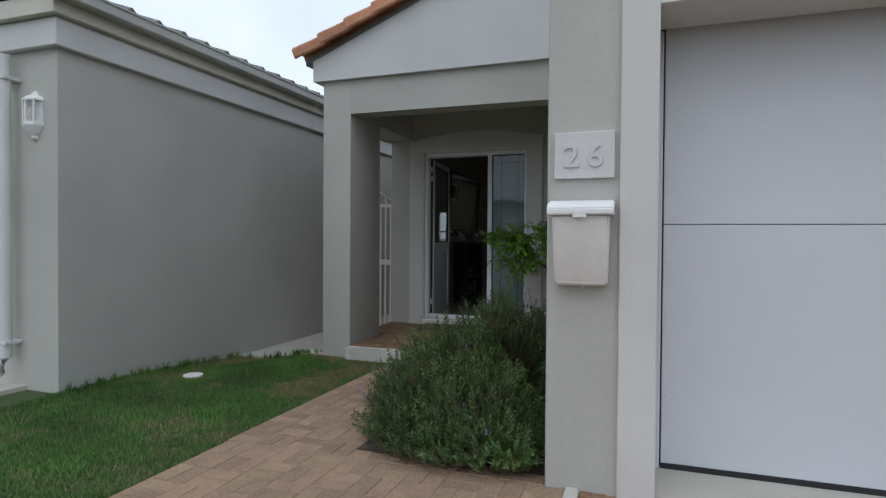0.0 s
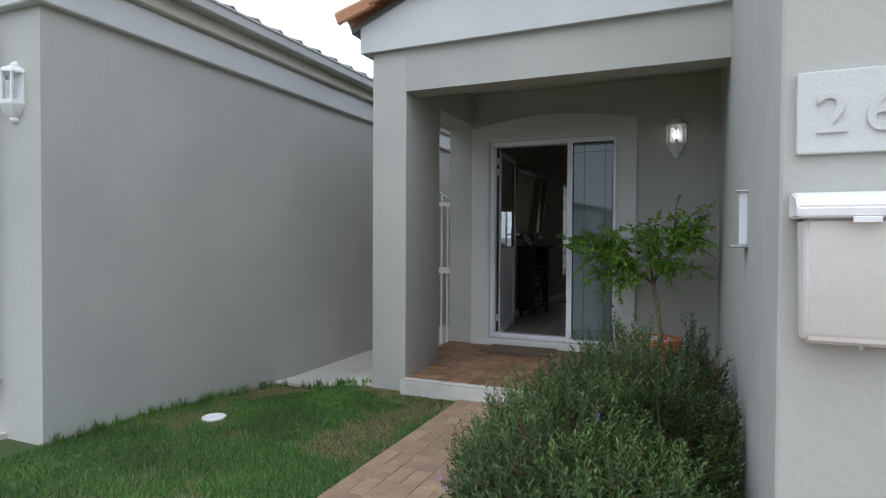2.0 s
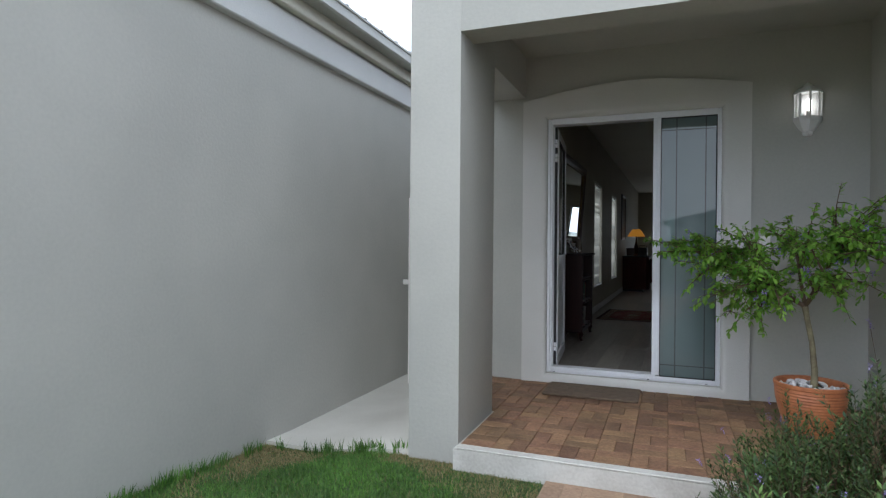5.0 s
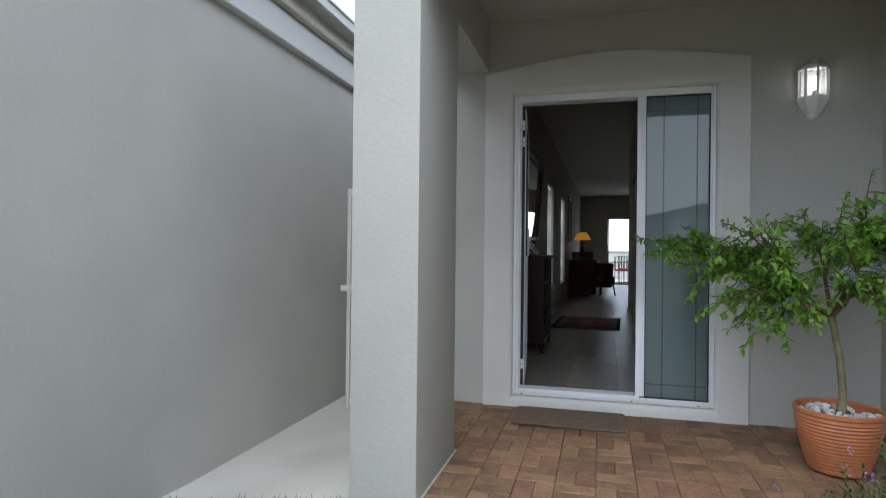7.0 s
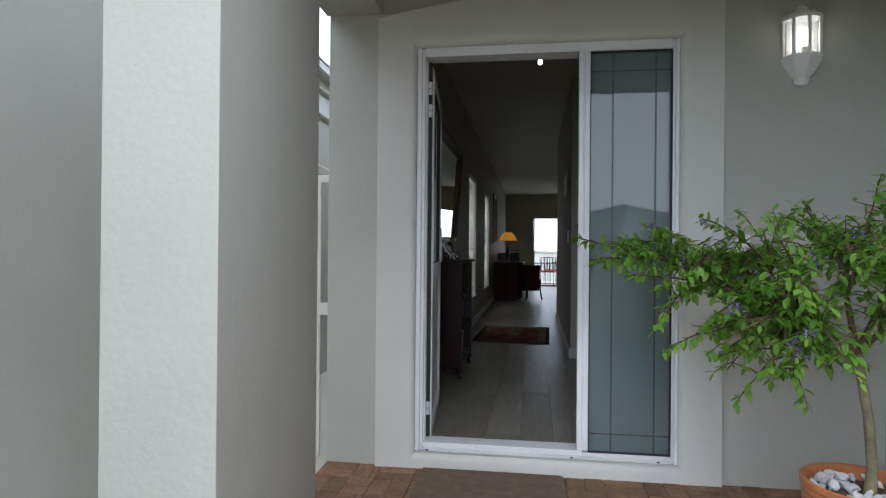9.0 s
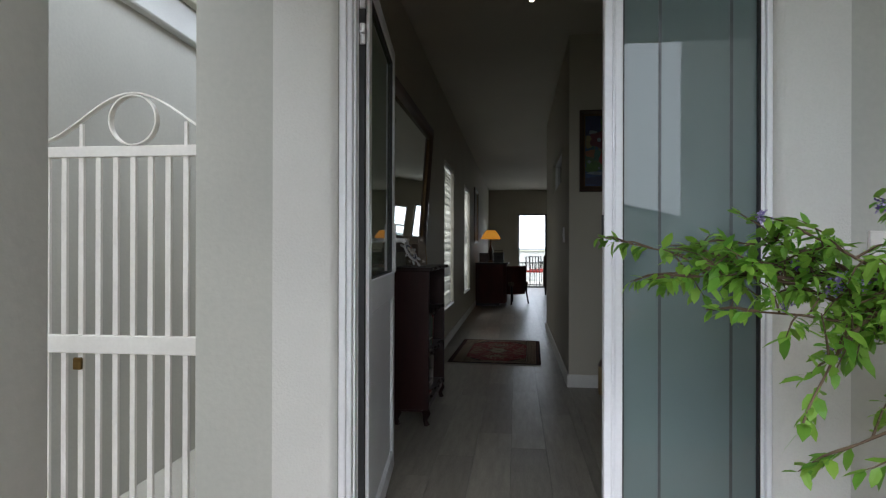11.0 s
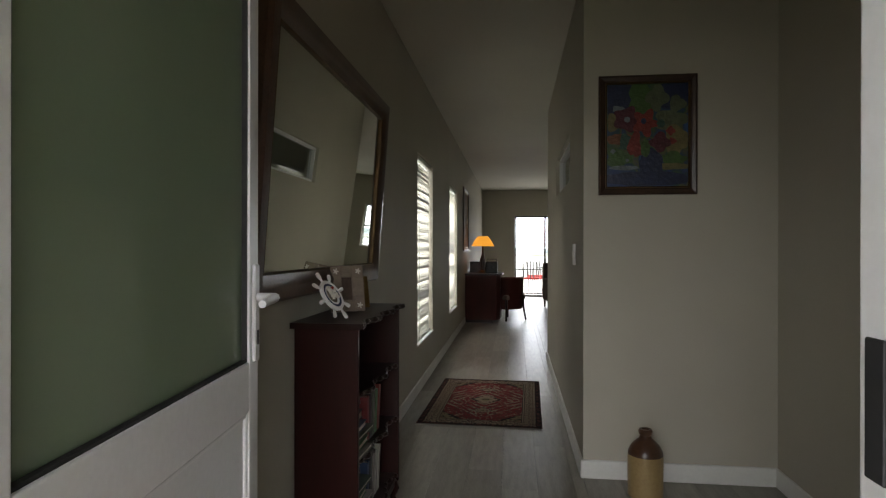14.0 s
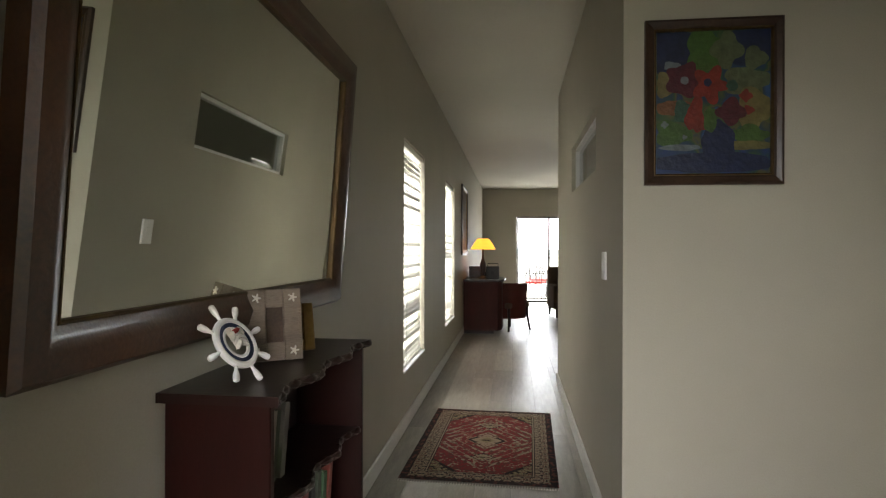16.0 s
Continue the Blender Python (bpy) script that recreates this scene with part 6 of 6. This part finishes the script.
# ---------------------------------------------------------------- shrubs in the bed
def sprig_shrub(label, category, mounds, count, seed, material, needle, tips, length=0.2, upright=0.55):
    """Dense needle-leaved sprigs that grow outwards over rounded mounds (x, y, radius, height)."""
    r = random.Random(seed)
    d = thing("shrub", label, category)
    stems, sf, verts, faces, dv, df, pv, pf = [], [], [], [], [], [], [], []
    total = sum(m[2] * (m[2] + m[3]) for m in mounds)
    for x0, y0, rad, high in mounds:
        for _ in range(int(count * rad * (rad + high) / total)):
            a, el = r.uniform(0, 6.283), math.asin(r.uniform(0.0, 1.0))
            out = Vector((math.cos(a) * math.cos(el), math.sin(a) * math.cos(el), math.sin(el)))
            wob = 0.80 + 0.28 * noise.noise((out.x * 2.2 + x0 * 3, out.y * 2.2 + y0 * 3, out.z * 2.2)) + r.uniform(-0.16, 0.12)
            if r.random() < 2.2 * noise.noise((out.x * 2.6 + x0, out.y * 2.6 + y0, out.z * 2.6)) + 0.30 - 0.35 * out.z:
                continue
            p0 = Vector((x0 + out.x * rad * wob, y0 + out.y * rad * wob, -0.21 + out.z * high * wob))
            way = (out * 0.8 + Vector((r.uniform(-0.35, 0.35), r.uniform(-0.35, 0.35), upright + r.uniform(-0.1, 0.4)))).normalized()
            L0 = length * r.uniform(0.55, 1.25)
            root, tip = p0 - way * L0 * 0.75 - Vector((0, 0, 0.02)), p0 + way * L0 * 0.55
            tip.x, root.x = min(tip.x, 2.235), min(root.x, 2.235)
            root.z = max(root.z, -0.2)
            tip.z = max(tip.z, -0.10)
            mid = root.lerp(tip, 0.55) + Vector((out.x, out.y, 0)) * 0.02
            pts = [((1 - u) ** 2) * root + 2 * u * (1 - u) * mid + u * u * tip for u in (0, 0.5, 1)]
            i = len(stems)
            for k, p in enumerate(pts):
                w = 0.0022 * (1 - 0.35 * k)
                stems.extend([tuple(p + Vector((w, 0, 0))), tuple(p + Vector((-w * 0.5, w * 0.87, 0))), tuple(p + Vector((-w * 0.5, -w * 0.87, 0)))])
            for k in range(2):
                for j in range(3):
                    sf.append((i + 3 * k + j, i + 3 * k + (j + 1) % 3, i + 3 * k + 3 + (j + 1) % 3, i + 3 * k + 3 + j))
            ax = (tip - root).normalized()
            s1 = ax.cross(Vector((0.2, 0.3, 1))).normalized()
            s2 = s1.cross(ax)
            n = int(30 + 16 * r.random())
            for k in range(n):
                u = 0.10 + 0.90 * k / n
                p = ((1 - u) ** 2) * root + 2 * u * (1 - u) * mid + u * u * tip
                b = 2.4 * k + r.random()
                lead = (ax * r.uniform(0.5, 1.1) + (math.cos(b) * s1 + math.sin(b) * s2)).normalized()
                L = needle * r.uniform(0.7, 1.25)
                wd = lead.cross(ax).normalized() * L * 0.14
                if (p + lead * L).x > 2.25:
                    continue
                dry = r.random() < (0.55 if u < 0.4 else 0.0) + max(0.0, -0.3 - 3.2 * (p.z + 0.08) + 0.3)
                tv, tf = (dv, df) if dry else (verts, faces)
                i = len(tv)
                tv.extend([tuple(p), tuple(p + lead * L * 0.5 + wd), tuple(p + lead * L), tuple(p + lead * L * 0.5 - wd)])
                tf.append((i, i + 1, i + 2, i + 3))
            if r.random() < tips:
                q = tip + ax * r.uniform(0.03, 0.12)
                i = len(stems)
                for p in (tip, q):
                    stems.extend([tuple(p + Vector((0.001, 0, 0))), tuple(p + Vector((-0.0005, 0.001, 0))), tuple(p + Vector((-0.0005, -0.001, 0)))])
                for j in range(3):
                    sf.append((i + j, i + (j + 1) % 3, i + 3 + (j + 1) % 3, i + 3 + j))
                for k in range(16):
                    p = q + ax * (0.035 * k / 16) + Vector((r.uniform(-0.005, 0.005), r.uniform(-0.005, 0.005), 0))
                    w = Vector((r.uniform(-1, 1), r.uniform(-1, 1), 0.5)).normalized()
                    s = w.cross(Vector((0, 0, 1))).normalized() * 0.0025
                    i = len(pv)
                    pv.extend([tuple(p), tuple(p + w * 0.006 + s), tuple(p + w * 0.009), tuple(p + w * 0.006 - s)])
                    pf.append((i, i + 1, i + 2, i + 3))
    for nm, v, f, m in (("woody_growth", stems, sf, M_TWIG), ("foliage", verts, faces, material), ("dry_foliage", dv, df, M_DRYNEEDLE), ("bloom", pv, pf, M_PETAL)):
        if v:
            o = quads(nm, v, f, m)
            o.parent = d
            tagged(o, {"dry_foliage": "dry brown inner needles", "bloom": "small lilac flower spikes"}.get(nm, ""))


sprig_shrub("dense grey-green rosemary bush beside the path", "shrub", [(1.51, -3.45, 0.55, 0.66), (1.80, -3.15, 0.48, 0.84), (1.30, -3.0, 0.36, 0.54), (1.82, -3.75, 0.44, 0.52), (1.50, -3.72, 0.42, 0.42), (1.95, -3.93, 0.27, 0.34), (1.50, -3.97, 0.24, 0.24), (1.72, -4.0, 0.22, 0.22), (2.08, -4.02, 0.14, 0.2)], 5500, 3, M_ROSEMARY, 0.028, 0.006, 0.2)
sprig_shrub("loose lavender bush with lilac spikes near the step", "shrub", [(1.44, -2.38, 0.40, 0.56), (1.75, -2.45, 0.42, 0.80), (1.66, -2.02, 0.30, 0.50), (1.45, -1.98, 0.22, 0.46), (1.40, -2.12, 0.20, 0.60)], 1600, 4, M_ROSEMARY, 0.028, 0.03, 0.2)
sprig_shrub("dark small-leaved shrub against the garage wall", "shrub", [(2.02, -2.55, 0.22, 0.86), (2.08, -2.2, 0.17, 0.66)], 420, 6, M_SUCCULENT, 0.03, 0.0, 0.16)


# ---------------------------------------------------------------- lawn
def lawn():
    g = np.random.default_rng(7)
    n = 170000
    x = g.uniform(-1.64, 0.35, n)
    y = -1.55 - (g.random(n) ** 1.25) * 5.6
    x2, y2 = g.uniform(-6, -1.6, 16000), g.uniform(-7.2, -4.4, 16000)
    x, y = np.concatenate([x, x2]), np.concatenate([y, y2])
    edge = np.array([0.02 * math.sin(a * 5) for a in y])
    keep = x < 0.335 + edge
    x, y = x[keep], y[keep]
    z = np.array([ground_z(a, b) for a, b in zip(x, y)]) - 0.014
    patch = np.array([noise.noise((a * 1.5, b * 1.5, 0.3)) + 0.5 * noise.noise((a * 5, b * 5, 1)) for a, b in zip(x, y)])
    dryness = patch + 1.1 * np.exp(-(((x - 0.05) / 0.28) ** 2 + ((y + 2.45) / 0.4) ** 2)) + 0.7 * np.exp(-(((x + 0.7) / 0.7) ** 2 + ((y + 1.68) / 0.14) ** 2)) + 0.7 * np.exp(-(((x + 1.5) / 0.2) ** 2 + ((y + 2.0) / 0.5) ** 2))
    h = g.uniform(0.012, 0.030, len(x)) * (1 + 0.5 * np.exp(-((x + 1.62) / 0.07) ** 2)) * (1 - 0.25 * (dryness > 0.4))
    a, lean = g.uniform(0, 6.283, len(x)), g.uniform(0.2, 1.0, len(x))
    w = g.uniform(0.0016, 0.0032, len(x))
    p0 = np.stack([x + w * np.cos(a), y + w * np.sin(a), z], 1)
    p1 = np.stack([x - w * np.cos(a), y - w * np.sin(a), z], 1)
    tip = np.stack([x - h * lean * np.sin(a), y + h * lean * np.cos(a), z + h], 1)
    dry = g.random(len(x)) < np.clip(dryness * 1.5 - 0.30, 0.02, 0.92)
    for nm, sel, m, lab in (("grass", ~dry, M_GRASS, "short green lawn grass"), ("dry_grass", dry, M_DRYGRASS, "straw-coloured dry patches in the lawn")):
        v = np.stack([p0[sel], p1[sel], tip[sel]], 1).reshape(-1, 3)
        f = np.arange(len(v)).reshape(-1, 3)
        tagged(quads(nm, v.tolist(), f.tolist(), m), lab, "grass", kind="stuff")


lawn()


def tufts():
    g = random.Random(21)
    verts, faces = [], []
    for _ in range(60):
        if g.random() < 0.6:
            x, y = -1.62 + g.uniform(0, 0.05), g.uniform(-3.7, -1.6)
        else:
            x, y = g.uniform(-1.6, -0.5), -1.58 + g.uniform(-0.04, 0.03)
        for _ in range(14):
            a, h = g.uniform(0, 6.283), g.uniform(0.04, 0.10)
            p = Vector((x + g.uniform(-0.02, 0.02), y + g.uniform(-0.02, 0.02), ground_z(x, y) - 0.014))
            s, o = Vector((math.cos(a), math.sin(a), 0)) * 0.003, Vector((-math.sin(a), math.cos(a), 0)) * h * g.uniform(0.2, 0.6)
            if x + o.x < -1.64:
                o.x = -o.x
            i = len(verts)
            verts.extend([tuple(p + s), tuple(p - s), tuple(p + o * 0.5 + Vector((0, 0, h * 0.65)) - s * 0.7), tuple(p + o * 0.5 + Vector((0, 0, h * 0.65)) + s * 0.7), tuple(p + o + Vector((0, 0, h)))])
            faces.extend([(i, i + 1, i + 2, i + 3), (i + 3, i + 2, i + 4)])
    tagged(quads("grass_tufts", verts, faces, M_GRASS), "longer grass tufts along the lawn edge", "grass", kind="stuff")


tufts()


# ---------------------------------------------------------------- pavers and planks, piece by piece
def slab_piece(x, y, z, bevel, material, name):
    return mesh_of(boxm(-x / 2, x / 2, -y / 2, y / 2, -z, 0, bevel=bevel), material, name)


def weave(x0, x1, y0, y1, top, material, parent, seed, L=0.2, skip=None):
    """Basket-weave clay pavers, each cut to the edge of its area."""
    r = random.Random(seed)
    W, gap, meshes = L / 2, 0.0024, {}
    i0 = 0
    x = x0
    while x < x1 - 0.02:
        j, y = 0, y0
        while y < y1 - 0.02:
            for k in (0, 1):
                a = (x, y + k * W, L, W) if (i0 + j) % 2 == 0 else (x + k * W, y, W, L)
                bx, by = min(a[0] + a[2], x1), min(a[1] + a[3], y1)
                w, h = bx - a[0] - gap, by - a[1] - gap
                if w < 0.02 or h < 0.02 or (skip and skip((a[0] + bx) / 2, (a[1] + by) / 2)):
                    continue
                key = (round(w, 3), round(h, 3))
                if key not in meshes:
                    meshes[key] = slab_piece(w, h, 0.035, 0.003, material, "paver")
                cx, cy = (a[0] + bx) / 2, (a[1] + by) / 2
                o = new("paver", meshes[key])
                o.parent = parent
                o.matrix_basis = pose(cx, cy, top(cx, cy) + r.uniform(-0.002, 0.002), r.uniform(-0.5, 0.5), r.uniform(-0.5, 0.5), r.uniform(-0.5, 0.5))
            y += L
            j += 1
        x += L
        i0 += 1


weave(-0.165, 2.25, -1.665, 0.015, lambda x, y: -0.080 + 0.010 * y / 1.7, M_BRICK, porch, 1, 0.18667)
weave(-0.475, -0.165, -0.918, 0.015, lambda x, y: -0.080 + 0.010 * y / 1.7, M_BRICK, porch, 2, 0.18667)
weave(0.35, 1.15, -4.15, -1.74, lambda x, y: -0.203, M_PATHBRICK, path, 3)
weave(1.155, 2.25, -4.148, -4.032, lambda x, y: -0.203, M_PATHBRICK, path, 7, 0.116)
weave(0.37, 2.97, -5.35, -4.16, lambda x, y: -0.203, M_PATHBRICK, drive, 4, skip=lambda x, y: 2.27 < x < 2.52 and y > -5.3)
weave(2.43, 2.55, -5.3, -4.16, lambda x, y: -0.2, M_BRICK, drive, 5, 0.12)
weave(2.24, 2.355, -5.3, -4.16, lambda x, y: -0.203, M_PATHBRICK, drive, 6, 0.115)
drive_rest = bmesh.new()
for i in range(26):
    for j in range(27):
        box(drive_rest, 0.37 + i * 0.2, 0.563 + i * 0.2, -10.8 + j * 0.2, -10.607 + j * 0.2, -0.215, -0.204)
tagged(part("far_pavers", drive_rest, M_PATHBRICK, drive, "further tan clay pavers"), kind="stuff")
part("joint_sand", box(boxm(-0.165, 2.25, -1.665, 0.016, -0.1048, -0.0985), -0.475, -0.166, -0.918, 0.016, -0.1048, -0.0985), M_JOINT, porch, "sandy brown joint filling")
part("edge_strip", boxm(-0.17, 2.256, -1.735, -1.668, -0.104, -0.092, bevel=0.004), M_STEP, porch, "white painted step edge")

r = random.Random(9)
planks = {}


def plank_rows(x0, x1, y0, y1):
    x = x0
    while x < x1 - 0.01:
        w = min(0.19, x1 - x)
        y = y0 - r.uniform(0, 1.2)
        while y < y1:
            a, b = max(y, y0), min(y + 1.28, y1)
            if b - a > 0.05:
                key = (round(w, 3), round(b - a, 2))
                if key not in planks:
                    planks[key] = slab_piece(w - 0.0012, round(b - a, 2) - 0.0003, 0.01, 0.0, M_FLOOR, "plank")
                o = new("plank", planks[key])
                o.parent = floor
                o.matrix_basis = pose(x + w / 2, (a + b) / 2, 0.0)
            y += 1.28
        x += 0.19


plank_rows(-0.169, 1.029, 0.14, 15.06)
plank_rows(1.03, 2.029, 0.14, 2.899)
plank_rows(1.03, 4.99, 6.31, 15.06)

# ---------------------------------------------------------------- the rooms take their slight turn
ROOMS = """wall_left wall_hall_right wall_alcove wall_entry_right wall_kitchen wall_kitchen_front wall_far ceiling floor baseboard
window_1 window_2 slot_window light_switch wall_mirror bookcase book ships_wheel_ornament photo_frame painting stoneware_jug rug pendant_lamp
framed_print chest table_lamp radio music_box dining_chair armchair sliding_door barred_window patio patio_balustrade patio_chair patio_table""".split()
for ob in list(scene.objects):
    if ob.parent is None and ob.name.split(".")[0] in ROOMS:
        ob.matrix_basis = HALL @ ob.matrix_basis
